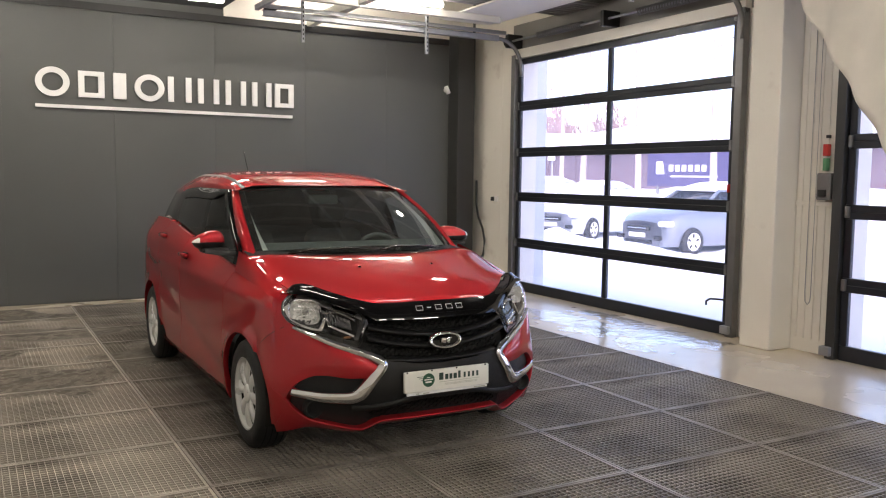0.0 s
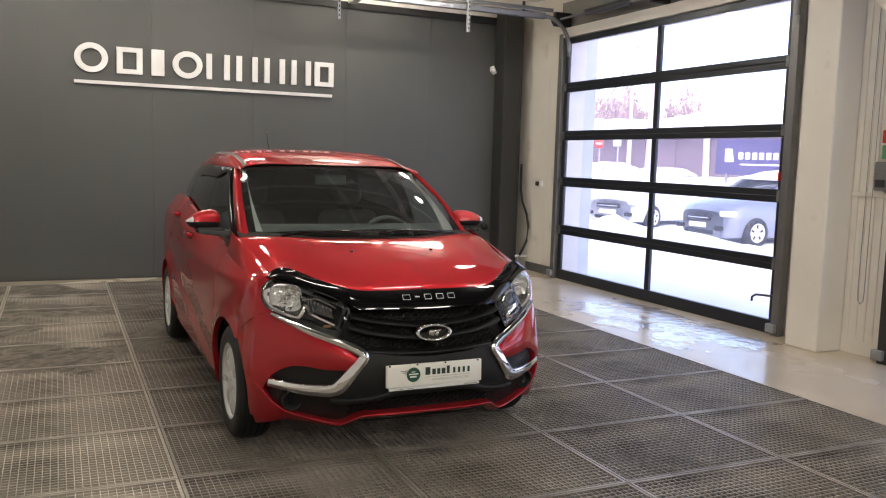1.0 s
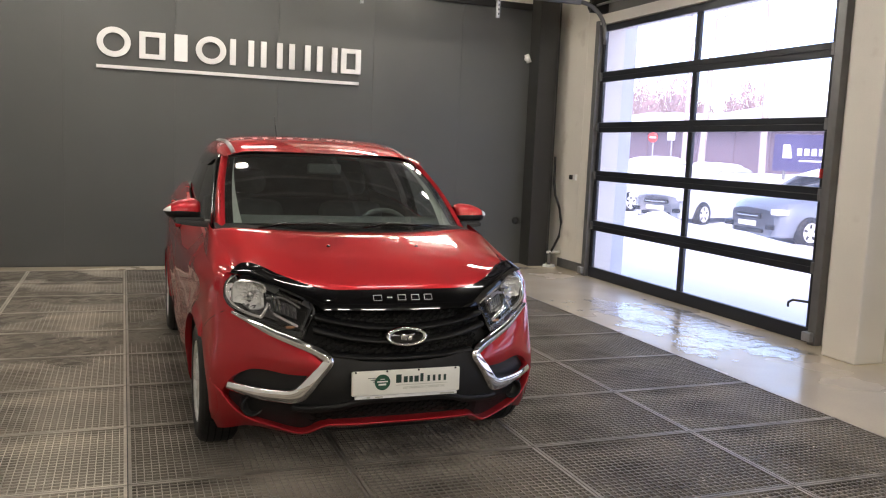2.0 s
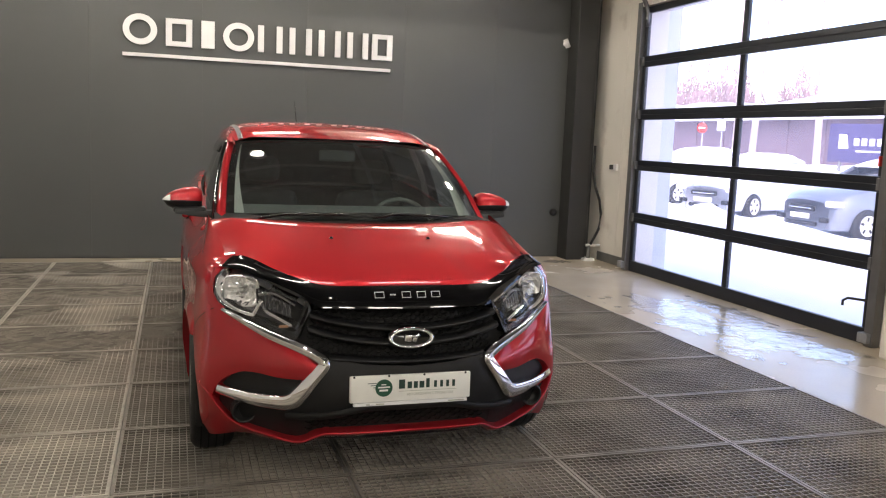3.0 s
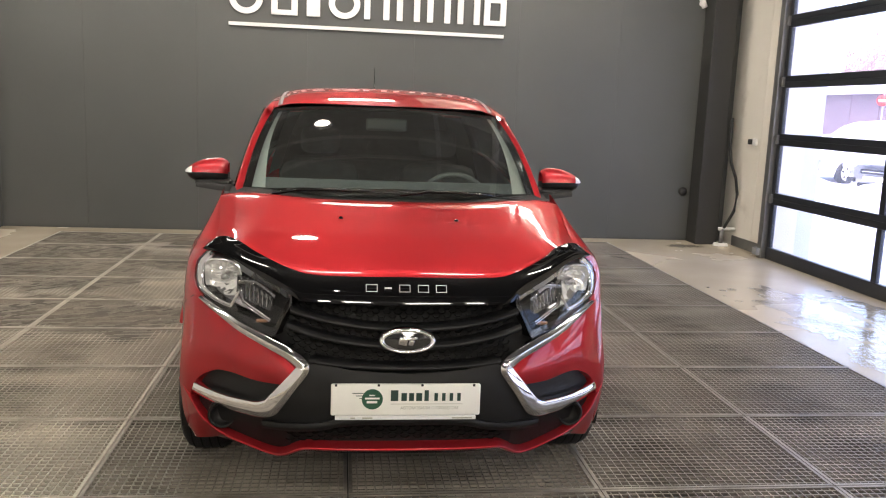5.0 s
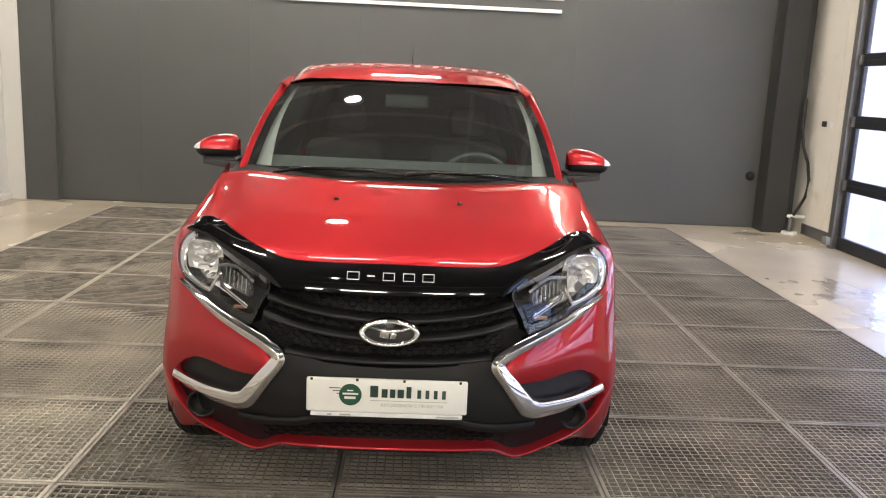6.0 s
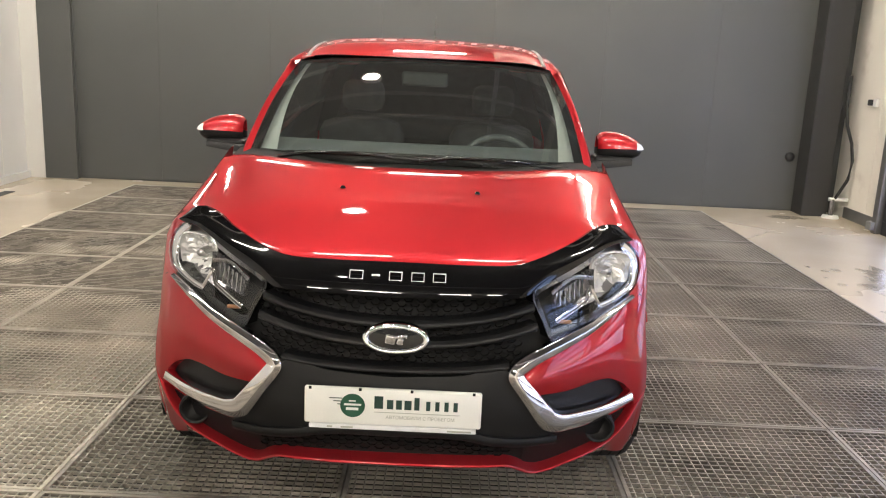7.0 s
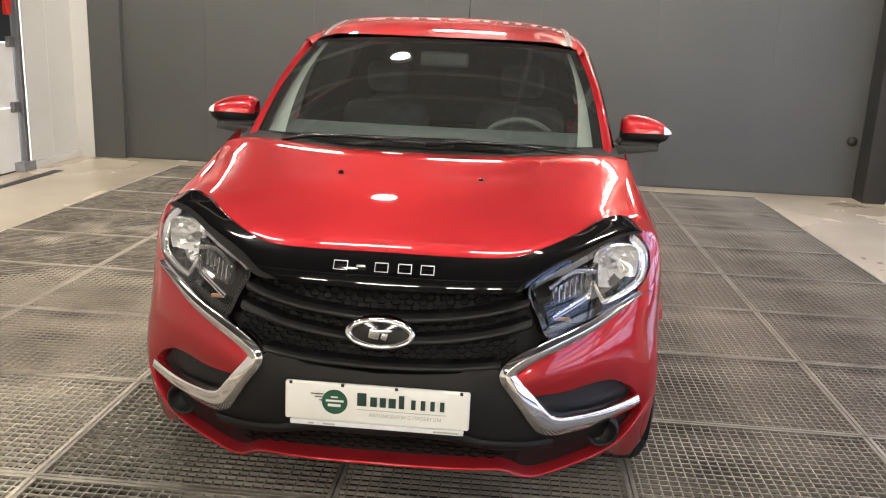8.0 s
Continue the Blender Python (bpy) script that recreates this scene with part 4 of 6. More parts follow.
def build_trim(car):
    rows = []
    for s in steps(0, 1, 8):
        row = []
        for v in steps(-0.757, 0.757, 96):
            z = deflector_low(v) + (deflector_top(v) - deflector_low(v)) * s
            row.append(on_front(v, z, -0.03 - 0.012 * math.sin(math.pi * s) + 0.012 * s))
        rows.append(row)
    d = sheet("bug_deflector", rows, GLOSS_BLACK, car, "glossy black plastic bonnet deflector with pale marks", lambda p: Vector((0, 0.03, -0.004)))
    # five pale marks in place of lettering
    for x, w in ((-0.125, 0.04), (-0.068, 0.024), (-0.01, 0.038), (0.055, 0.038), (0.118, 0.038)):
        z0, z1 = (0.843, 0.866) if w > 0.03 else (0.8525, 0.8575)
        def outline(k):
            q = 0.0022 * k
            return [on_front(a, b, -0.0455 - 0.001 * k) for a, b in ((x - w / 2 + q, z0 + q), (x + w / 2 - q, z0 + q), (x + w / 2 - q, z1 - q), (x - w / 2 + q, z1 - q), (x - w / 2 + q, z0 + q))]
        sheet("mark", [outline(0), outline(0.9)], WHITE_MARK, d)
    # oval badge
    c = on_front(0, 0.685, -0.012)
    def oval(a, b, y):
        return [Vector((c.x + a * math.cos(t), c.y + y + 0.25 * b * math.sin(t), c.z + b * math.sin(t))) for t in steps(0, 2 * math.pi, 40)]
    badge = sheet("badge", [oval(0.098, 0.043, 0.02), oval(0.098, 0.043, -0.006), oval(0.092, 0.038, -0.014), oval(0.082, 0.031, -0.012), oval(0.078, 0.028, -0.002)], CHROME, car, "oval chrome badge on the grille")
    sheet("badge_ground", [oval(0.079, 0.029, -0.003), oval(0.0005, 0.0005, -0.006)], GLOSS_BLACK, badge)
    bm = bmesh.new()
    for lo, hi, a in (((-0.03, -0.006, -0.014), (0.0, 0.006, 0.014), 12), ((-0.008, -0.006, 0.004), (0.034, 0.006, 0.014), -8), ((0.004, -0.006, -0.016), (0.022, 0.006, 0.006), 20)):
        box(bm, lo, hi, 0.004, Matrix.Rotation(radians(a), 4, "Y"))
    e = part("badge_shape", bm, CHROME, badge, "plain chrome shape", True)
    e.location = c + Vector((0, -0.012, 0))
    # plate with bars for the printing
    py = on_front(0.0, 0.47).y - 0.01
    tilt = Matrix.Translation((0, py, 0.478)) @ Matrix.Rotation(radians(-2), 4, "X")
    bm = bmesh.new()
    box(bm, (-0.258, -0.006, -0.051), (0.258, 0.012, 0.060), 0.006)
    hold = part("plate", bm, PLATE, car, "white dealer plate in a holder with a green emblem", True)
    hold.matrix_local = tilt
    bm = bmesh.new()
    box(bm, (-0.243, -0.008, -0.065), (0.244, 0.006, -0.0515), 0.002)
    part("plate_strip", bm, WHITE_MARK, hold)
    bm = bmesh.new()
    bmesh.ops.create_circle(bm, cap_ends=True, radius=0.036, segments=36, matrix=Matrix.Translation((-0.117, -0.0075, 0.008)) @ Matrix.Rotation(radians(90), 4, "X"))
    part("emblem", bm, GREEN, hold, "dark green round emblem")
    items = [((-0.128, 0.02, 0.016), (-0.108, 0.024, 0.022)), ((-0.142, 0.008, 0.0), (-0.092, 0.014, 0.0)), ((-0.136, -0.006, 0.0), (-0.100, 0.002, 0.0))]
    for (x0, z0, _), (x1, z1, _) in items:
        boxes("emblem_mark", [((x0, -0.0085, z0), (x1, -0.0078, z1))], PLATE, hold, bevel=0.0)
    for k in range(3):
        boxes("emblem_streak", [((-0.185 + 0.012 * k, -0.0085, 0.028 - 0.009 * k), (-0.148, -0.0078, 0.0305 - 0.009 * k))], PRINT, hold, bevel=0)
    x = -0.054
    for w, h, q in ((0.032, 0.038, 0.8), (0.022, 0.028, 0.85), (0.02, 0.028, 0.85), (0.024, 0.028, 0.85), (0.03, 0.038, 0.5), (0.022, 0.028, 0.55), (0.022, 0.028, 0.55), (0.022, 0.028, 0.55), (0.022, 0.028, 0.55)):
        boxes("bar", [((x, -0.0085, 0.002), (x + w * q, -0.0078, 0.002 + h))], PRINT, hold, bevel=0)
        x += w + 0.0045
    boxes("rule", [((-0.054, -0.0085, -0.0095), (0.195, -0.0078, -0.008))], PRINT_PALE, hold, bevel=0)
    for x in (-0.245, -0.1, 0.05, 0.23):
        boxes("clip", [((x, -0.0085, 0.053), (x + 0.008, -0.004, 0.061))], DEEP_BLACK, hold, bevel=0.001)
    words = lettering("slogan", "АВТОМОБИЛИ С ПРОБЕГОМ", 0.2, PRINT_PALE, hold, "small grey printed words")
    words.location = (-0.02, -0.0078, -0.028)
    for x0, x1 in ((-0.19, -0.175), (-0.15, -0.115), (0.16, 0.23)):
        boxes("bar", [((x0, -0.0092, -0.061), (x1, -0.0081, -0.056))], PRINT_PALE, hold, bevel=0)
    # wipers: arm, blade and pivot
    for xa, xb in ((-0.53, 0.12), (0.02, 0.60)):
        def foot(x, t, up):
            return screen(x / 0.68, t) + Vector((0, -0.012, 0.012 + up))
        arm = tube("wiper", [foot(xa, -0.02, 0.012), foot(xa + 0.12, 0.012, 0.012), foot(xa + 0.3, 0.012, 0.012), foot(xa + 0.42, 0.008, 0.01)], lambda q: 0.008 - 0.004 * q, GLOSS_BLACK, car, "black wiper", 8)
        tube("blade", [foot(x, 0.035 - 0.03 * k, 0.0) for k, x in ((k, xa + 0.06 + (xb - xa - 0.06) * k) for k in steps(0, 1, 12))], 0.0045, MATT_BLACK, arm, "", 6)
        tube("blade_rail", [foot(x, 0.037 - 0.03 * k, 0.008) for k, x in ((k, xa + 0.1 + (xb - xa - 0.1) * k) for k in steps(0, 1, 12))], 0.0015, MATT_BLACK, arm, "", 6)
    # door mirrors
    for sgn in (-1, 1):
        high = spl((0, 0.74), (0.06, 0.9), (0.2, 1.0), (0.45, 0.93), (0.7, 0.72), (0.88, 0.45), (0.97, 0.2), (1, 0.06))
        deep = spl((0, 0.8), (0.08, 0.97), (0.3, 1.0), (0.7, 0.9), (0.9, 0.6), (1, 0.1))
        def shell(a0, a1, grow):
            rows = []
            for i in steps(0, 1, 20):
                x = 0.79 + 0.2 * i
                cy, cz = 1.49 + 0.06 * (1 - i), 1.112 + 0.012 * i
                ry = 0.085 * deep(i) * grow
                row = []
                for a in steps(a0, a1, 14):
                    t = radians(a)
                    yy = cy - ry * math.cos(t) if math.cos(t) > 0 else cy - 0.25 * ry * math.cos(t)
                    rz = (0.08 * high(i) if math.sin(t) > 0 else 0.05 * deep(i)) * grow
                    row.append(Vector((sgn * x, yy, cz + rz * abs(math.sin(t)) ** 0.8 * (1 if math.sin(t) > 0 else -1))))
                rows.append(row)
            return rows
        mir = sheet("door_mirror", shell(4, 176, 1.0), RED, car, "red door mirror with black foot")
        sheet("mirror_base", shell(176, 364, 0.99), MATT_BLACK, mir)
        sheet("mirror_foot", [[Vector((sgn * x, 1.40 + y, z)) for x, z in ((0.70, 1.035 + 0.035 * k), (0.83, 1.045 + 0.03 * k), (0.93, 1.06 + 0.02 * k))] for k, y in ((0, 0.0), (1, 0.0), (1, 0.14), (0, 0.14), (0, 0.0))], MATT_BLACK, mir)
        boxes("mirror_shelf", [((min(sgn * 0.77, sgn * 0.94), 1.42, 1.062), (max(sgn * 0.77, sgn * 0.94), 1.55, 1.092))], MATT_BLACK, mir, "black mirror foot", 0.014)
        ind = shell(2, 42, 1.02)
        sheet("indicator", [[p + Vector((sgn * 0.004, 0, 0)) for p in r] for r in ind[16:]], INDICATOR, mir, "clear side indicator")


def build_wheel(car, x, y, sgn):
    w = empty("wheel", (x, y, AXLE))
    w.parent = car
    tyre = [(-0.09, 0.2), (-0.098, 0.24), (-0.096, 0.275), (-0.08, 0.298), (-0.06, 0.307), (-0.03, 0.31)]
    tyre = tyre + [(-a, r) for a, r in tyre[::-1]]
    t = lathe("tyre", tyre, RUBBER, w, "worn black tyre", 56)
    for k in range(4):
        lathe("groove", [(-0.056 + 0.034 * k, 0.3105), (-0.05 + 0.034 * k, 0.3105)], DEEP_BLACK, t, sides=48)
    lathe("rim_well", [(0.02, 0.0), (0.02, 0.195), (0.075, 0.207), (0.08, 0.212)], RIM_DARK, w) if sgn > 0 else lathe("rim_well", [(-0.02, 0.0), (-0.02, 0.195), (-0.075, 0.207), (-0.08, 0.212)], RIM_DARK, w)
    ring = [(0.06, 0.186), (0.084, 0.194), (0.092, 0.204), (0.088, 0.213), (0.07, 0.217)]
    rim = lathe("rim", [(sgn * a, r) for a, r in ring], RIM, w, "silver multi-spoke wheel cover")
    for k in range(8):
        a = 2 * math.pi * k / 8
        rows = []
        for r in steps(0.03, 0.2, 8):
            hw = 0.018 + 0.16 * max(0, 0.075 - r) + 0.19 * max(0, r - 0.085)
            px = sgn * (0.072 + 0.016 * math.sin(math.pi * (r - 0.03) / 0.17))
            rows.append([Vector((px - sgn * e, r * math.cos(a) - q * hw * math.sin(a), r * math.sin(a) + q * hw * math.cos(a))) for q, e in ((-1, 0.02), (-0.9, 0.003), (0, 0), (0.9, 0.003), (1, 0.02))])
        sheet("spoke", rows, RIM, rim)
    lathe("hub_cap", [(sgn * 0.06, 0.06), (sgn * 0.08, 0.056), (sgn * 0.088, 0.04), (sgn * 0.09, 0.0)], RIM, rim, sides=28)
    return w


def build_cabin(car):
    boxes("cabin_floor", [((-0.66, 1.25, 0.3), (0.66, 3.6, 0.42))], CABIN, car)
    rows = []
    for t in steps(0, 1, 10):
        a = t * 2.2
        rows.append([Vector((0.68 * s, 1.24 + 0.26 * t - 0.14 * (1 - abs(s) ** 2) * (1 - t), 1.06 + 0.055 * math.sin(min(a, 1.57)) - (0.25 * max(0, t - 0.75) * 4 * 0.8))) for s in steps(-1, 1, 20)])
    sheet("dashboard", rows, CABIN, car, "dark grey dashboard")
    ring = [Vector((0.36 + 0.185 * math.cos(t), 1.62 + 0.07 * math.sin(t), 0.965 + 0.165 * math.sin(t))) for t in steps(0, 2 * math.pi, 36)][:-1]
    st = tube("steering_wheel", ring, 0.016, CABIN, car, "black steering wheel", 10, True)
    boxes("steering_hub", [((0.30, 1.6, 0.9), (0.42, 1.66, 1.02))], CABIN, st, bevel=0.02)
    for x in (-0.37, 0.37):
        bm = bmesh.new()
        box(bm, (x - 0.25, 2.0, 0.42), (x + 0.25, 2.52, 0.62), 0.06)
        box(bm, (x - 0.24, 2.42, 0.58), (x + 0.24, 2.6, 1.13), 0.08, Matrix.Rotation(radians(-10), 4, "X"))
        box(bm, (x - 0.12, 2.55, 1.17), (x + 0.12, 2.66, 1.34), 0.05)
        part("seat", bm, SEAT, car, "dark cloth front seat", True)
    for sgn in (-1, 1):
        skin = on_side(sgn)
        card = [[skin(y, 0.35 + (belt(y) - 0.352) * k, 0.05) for y in steps(1.27, 3.75, 26)] for k in steps(0, 1, 8)]
        card.append([cabin(y, belt(y) + 0.012, sgn) - Vector((sgn * 0.014, 0, 0)) for y in steps(1.27, 3.75, 26)])
        sheet("door_card", card, CABIN, car, "dark grey door lining")
        sheet("pillar_lining", [[cabin(y, z, sgn) - Vector((sgn * 0.03, 0, 0)) for y in steps(3.2, 3.95, 6)] for z in steps(0.98, 1.41, 4)], SEAT, car)
    def tail(q, z):
        x = (cabin(3.8, max(z, 1.0), 1).x - 0.012) * q
        return Vector((x, 3.8 - 0.12 * max(0, z - 1), min(z, roof_z(x, 3.76) - 0.012)))
    sheet("tail_lining", [[tail(q, z) for q in steps(-1, 1, 10)] for z in steps(0.5, 1.47, 10)], SEAT, car)
    bm = bmesh.new()
    box(bm, (-0.62, 2.95, 0.42), (0.62, 3.4, 0.62), 0.06)
    box(bm, (-0.62, 3.35, 0.6), (0.62, 3.52, 1.1), 0.07)
    part("rear_bench", bm, SEAT, car, "", True)
    bm = bmesh.new()
    box(bm, (-0.11, 1.80, 1.345), (0.11, 1.83, 1.412), 0.014)
    part("interior_mirror", bm, CABIN, car, "", True)
    sheet("headliner", [[Vector(((roof_half(y) - 0.045) * s, y, roof_z((roof_half(y) - 0.045) * s, y) - 0.035)) for s in steps(-1, 1, 10)] for y in steps(1.86, 3.8, 10)], SEAT, car)
    for sgn in (-1, 1):
        rows = []
        for t in steps(0.02, 0.98, 12):
            e = screen_edge(t)
            wd = 0.02 + 0.055 * (1 - t) ** 2
            rows.append([Vector((sgn * (e.x * 0.955 - wd * (1 - k)), e.y + 0.03 + 0.02 * (1 - k), e.z - 0.012 + 0.006 * (1 - k))) for k in steps(0, 1, 4)])
        sheet("pillar_trim", rows, CABIN_PALE, car, "pale grey pillar trim")


car = build_car()
build_lamps(car)
build_trim(car)
for wy in (WHEEL_F, WHEEL_R):
    for ws in (-1, 1):
        build_wheel(car, ws * (0.765 if wy < 2 else 0.78), wy, ws)
build_cabin(car)

# ---- things in the hall ----
def turned(o, m):
    o.matrix_basis = m
    return o


DROP = 0.19


def build_tube_light(x, y, length=0.78, drop=DROP):
    t = empty("ceiling_light", (x, y, TOP - drop))
    tagged(t, "white linear fluorescent light glowing under the ceiling", "ceiling light", group="ceiling lights")
    boxes("housing", [((-length / 2, -0.01, 0.02), (length / 2, 0.01, 0.05))], SIGN_WHITE, t)
    boxes("diffuser", [((-length / 2 + 0.01, -0.03, -0.03), (length / 2 - 0.01, 0.03, 0.019))], TUBE, t, "glowing white diffuser", 0.014)
    for k in (-0.8, 0.8):
        tube("rod", [(k * length / 2, 0, 0.05), (k * length / 2, 0, drop)], 0.006, GALV, t, sides=6)
    return t


def build_round_light(x, y, k=0.66):
    t = empty("round_ceiling_light", (x, y, TOP - 0.002))
    tagged(t, "round bright lamp in a white ring on the ceiling", "ceiling light", group="round lights")
    lathe("ring", [(a, r * k) for a, r in ((0.0, 0.2), (-0.09, 0.2), (-0.1, 0.19), (-0.095, 0.17), (-0.06, 0.165))], SIGN_WHITE, t, axis="z")
    lathe("diffuser", [(a, r * k) for a, r in ((-0.06, 0.166), (-0.07, 0.135), (-0.1, 0.08), (-0.108, 0.0))], LAMP_GLOW, t, "glowing dome", 32, "z")
    return t


def build_lights():
    build_tube_light(4.36, 8.7, 1.05, 0.08)
    first = build_tube_light(0.45, 9.3)
    # Unseen tube in the raised recess, added to brighten the upper wall.
    copy_thing(first, pose(4.0, 10.3, HIGH - DROP))
    # The tube at x = -1.25 is out of view, added to brighten the west.
    for y, xs in ((-4.8, (0.3, 1.6, 2.9, 4.2)), (-2.4, (0.3, 1.6, 2.9)), (9.3, (-1.25, 2.1)), (4.6, (0.3, 1.6, 2.9, 4.4)), (0.2, (0.3, 1.6, 2.9, 4.2))):
        for x in xs:
            copy_thing(first, pose(x, y, TOP - DROP))
    r = build_round_light(1.5, 7.5)
    # The lamp at x = -1.6 is unseen, added to brighten the west wall.
    for x, y in ((4.75, 7.5), (-1.6, 7.5)):
        copy_thing(r, pose(x, y, TOP - 0.002))
    build_round_light(1.5, 3.0, 0.32)


def build_sign():
    """Raised white shapes and a rule on the dark wall; plain shapes stand for the lettering."""
    s = empty("wall_sign", (2.235, BACK - 0.012, 2.31))
    tagged(s, "raised white shapes above a white rule on dark wall", "sign")
    def at(c):
        return 0.70 + (c - 110) * 0.002452 - 2.235
    def slab(nm, items):
        bm = bmesh.new()
        for x0, x1, z0, z1 in items:
            box(bm, (x0, -0.045, z0), (x1, -0.015, z1), 0.002)
        part(nm, bm, SIGN_WHITE, s)
        for x0, x1, z0, z1 in items[:1]:
            boxes("spacer", [(((x0 + x1) / 2 - 0.006, -0.0152, (z0 + z1) / 2 - 0.006), ((x0 + x1) / 2 + 0.006, -0.0005, (z0 + z1) / 2 + 0.006))], STEEL_GREY, s)
    def ring(x0, x1, z0, z1, w):
        cx, cz, rx, rz = (x0 + x1) / 2, (z0 + z1) / 2, (x1 - x0) / 2, (z1 - z0) / 2
        rows = []
        for k, y in ((1.0, -0.015), (1.0, -0.045), (1 - w / rx, -0.045), (1 - w / rx, -0.015), (1.0, -0.015)):
            rows.append([Vector((cx + rx * k * math.cos(t), y, cz + rz * k * math.sin(t))) for t in steps(0, 2 * math.pi, 40)])
        nr, nc = 5, 41
        f = [(i * nc + j, i * nc + j + 1, (i + 1) * nc + j + 1, (i + 1) * nc + j) for i in range(4) for j in range(40)]
        put("shape", [p for r in rows for p in r], f, SIGN_WHITE, s, False)
        boxes("spacer", [((cx - rx + 0.01, -0.0152, cz - 0.006), (cx - rx + 0.022, -0.0005, cz + 0.006))], STEEL_GREY, s)
    W = 0.068
    lo, hi = 0.115, 0.42
    ring(at(110), at(258), lo - 0.005, hi + 0.025, W)
    for a, b in ((295, 412), (1262, 1365)):
        x0, x1 = at(a), at(b)
        slab("shape", [(x0, x0 + W, lo, hi), (x1 - W, x1, lo, hi), (x0 + W - 0.002, x1 - W + 0.002, hi - 0.055, hi), (x0 + W - 0.002, x1 - W + 0.002, lo, lo + 0.055)])
    slab("shape", [(at(452), at(512), lo, hi)])
    ring(at(550), at(692), lo - 0.008, hi + 0.008, W)
    for a, b in ((710, 825), (858, 965), (998, 1105), (1138, 1242)):
        x0, x1 = at(a), at(b)
        slab("shape", [(x0, x0 + W, lo, hi), (x1 - W, x1, lo, hi)])
    boxes("rule", [((at(108), -0.045, -0.02), (at(1358), -0.015, 0.018))], SIGN_WHITE, s, bevel=0.002)
    boxes("rule_spacer", [((-0.01, -0.0152, -0.008), (0.01, -0.0005, 0.008))], STEEL_GREY, s)


def build_tracks():
    """Horizontal guide tracks of the gate, hung from the ceiling."""
    for y, hang in ((9.42, HIGH), (5.72, TOP)):
        t = empty("gate_track", (4.5, y, 3.35))
        tagged(t, "galvanised gate guide track hung below the ceiling", "gate track", group="gate tracks")
        o = Vector(t.location)
        boxes("channel", [(Vector((2.95, y - 0.03, 3.33)) - o, Vector((6.12, y - 0.024, 3.40)) - o), (Vector((2.95, y - 0.03, 3.394)) - o, Vector((6.12, y + 0.02, 3.40)) - o), (Vector((2.95, y - 0.03, 3.33)) - o, Vector((6.12, y + 0.02, 3.336)) - o)], GALV, t, bevel=0)
        boxes("angle", [(Vector((2.95, y - 0.075, 3.405)) - o, Vector((6.2, y - 0.07, 3.455)) - o), (Vector((2.95, y - 0.12, 3.405)) - o, Vector((6.2, y - 0.0751, 3.41)) - o)], GALV, t, bevel=0)
        pts = [Vector((6.12 + 0.38 * math.sin(a), y, 2.985 + 0.38 * math.cos(a))) - o for a in steps(0, math.pi / 2, 12)]
        tube("bend", pts + [Vector((6.5, y, 2.9)) - o], 0.026, STEEL_GREY, t, "dark curved track end", 8)
        boxes("spring_bumper", [(Vector((2.97, y - 0.02, 3.41)) - o, Vector((3.12, y + 0.03, 3.45)) - o)], BLACK_TRIM, t, bevel=0.008)
        for x in (3.39, 5.0):
            h = boxes("hanger", [(Vector((x - 0.015, y - 0.126, 3.06)) - o, Vector((x + 0.015, y - 0.121, hang)) - o), (Vector((x - 0.015, y - 0.121, 3.06)) - o, Vector((x - 0.011, y - 0.085, hang)) - o)], GALV, t, "perforated hanger", 0)
            for k in range(10):
                boxes("slot", [(Vector((x - 0.006, y - 0.1275, 3.09 + 0.05 * k)) - o, Vector((x + 0.008, y - 0.1262, 3.115 + 0.05 * k)) - o)], BLACK_TRIM, h, bevel=0)
    c = boxes("cross_channel", [((2.9, 5.6, 3.41), (2.95, 9.55, 3.47))], GALV)
    tagged(c, "galvanised cross channel joining two gate tracks", "channel")
    b = boxes("trim", [((3.95, 5.0, 3.5), (4.04, 10.7, TOP - 0.001))], BEAM)
    setting(b, "pale painted ceiling beam", "beam")
    b = boxes("trim", [((5.34, 5.0, 3.563), (6.12, 9.62, 3.588))], CEILING_PAINT)
    setting(b, "broad cream soffit panel along the gate tracks", "ceiling panel")
    b = boxes("trim", [((3.0, 9.02, 3.48), (5.9, 9.1, 3.56))], BEAM)
    setting(b, "pale painted ceiling beam", "beam")
    sh = empty("spring_shaft", (6.42, 7.68, 3.37))
    tagged(sh, "steel torsion shaft with springs above the gate", "gate shaft")
    o = Vector(sh.location)
    tube("shaft", [Vector((6.42, 5.75, 3.37)) - o, Vector((6.42, 9.62, 3.37)) - o], 0.014, GALV, sh)
    for ya, yb in ((8.05, 8.95), (6.1, 7.1)):
        coil = []
        for k in range(220):
            a = k * 0.7
            coil.append(Vector((6.42 + 0.034 * math.cos(a), ya + (yb - ya) * k / 219, 3.37 + 0.034 * math.sin(a))) - o)
        tube("spring", coil, 0.009, STEEL_GREY, sh, "dark coil spring", 5)
    for y in (9.55, 7.6, 5.78):
        boxes("bearing_plate", [(Vector((6.34, y - 0.03, 3.28)) - o, Vector((6.587, y + 0.03, 3.46)) - o)], BLACK_TRIM, sh, bevel=0.01)
    for y in (9.6, 5.75):
        lathe("drum", [(-0.04, 0.03), (-0.04, 0.07), (-0.03, 0.075), (0.03, 0.06), (0.04, 0.07), (0.04, 0.03)], BLACK_TRIM, sh, sides=24, axis="y").location = Vector((6.42, y, 3.37)) - o


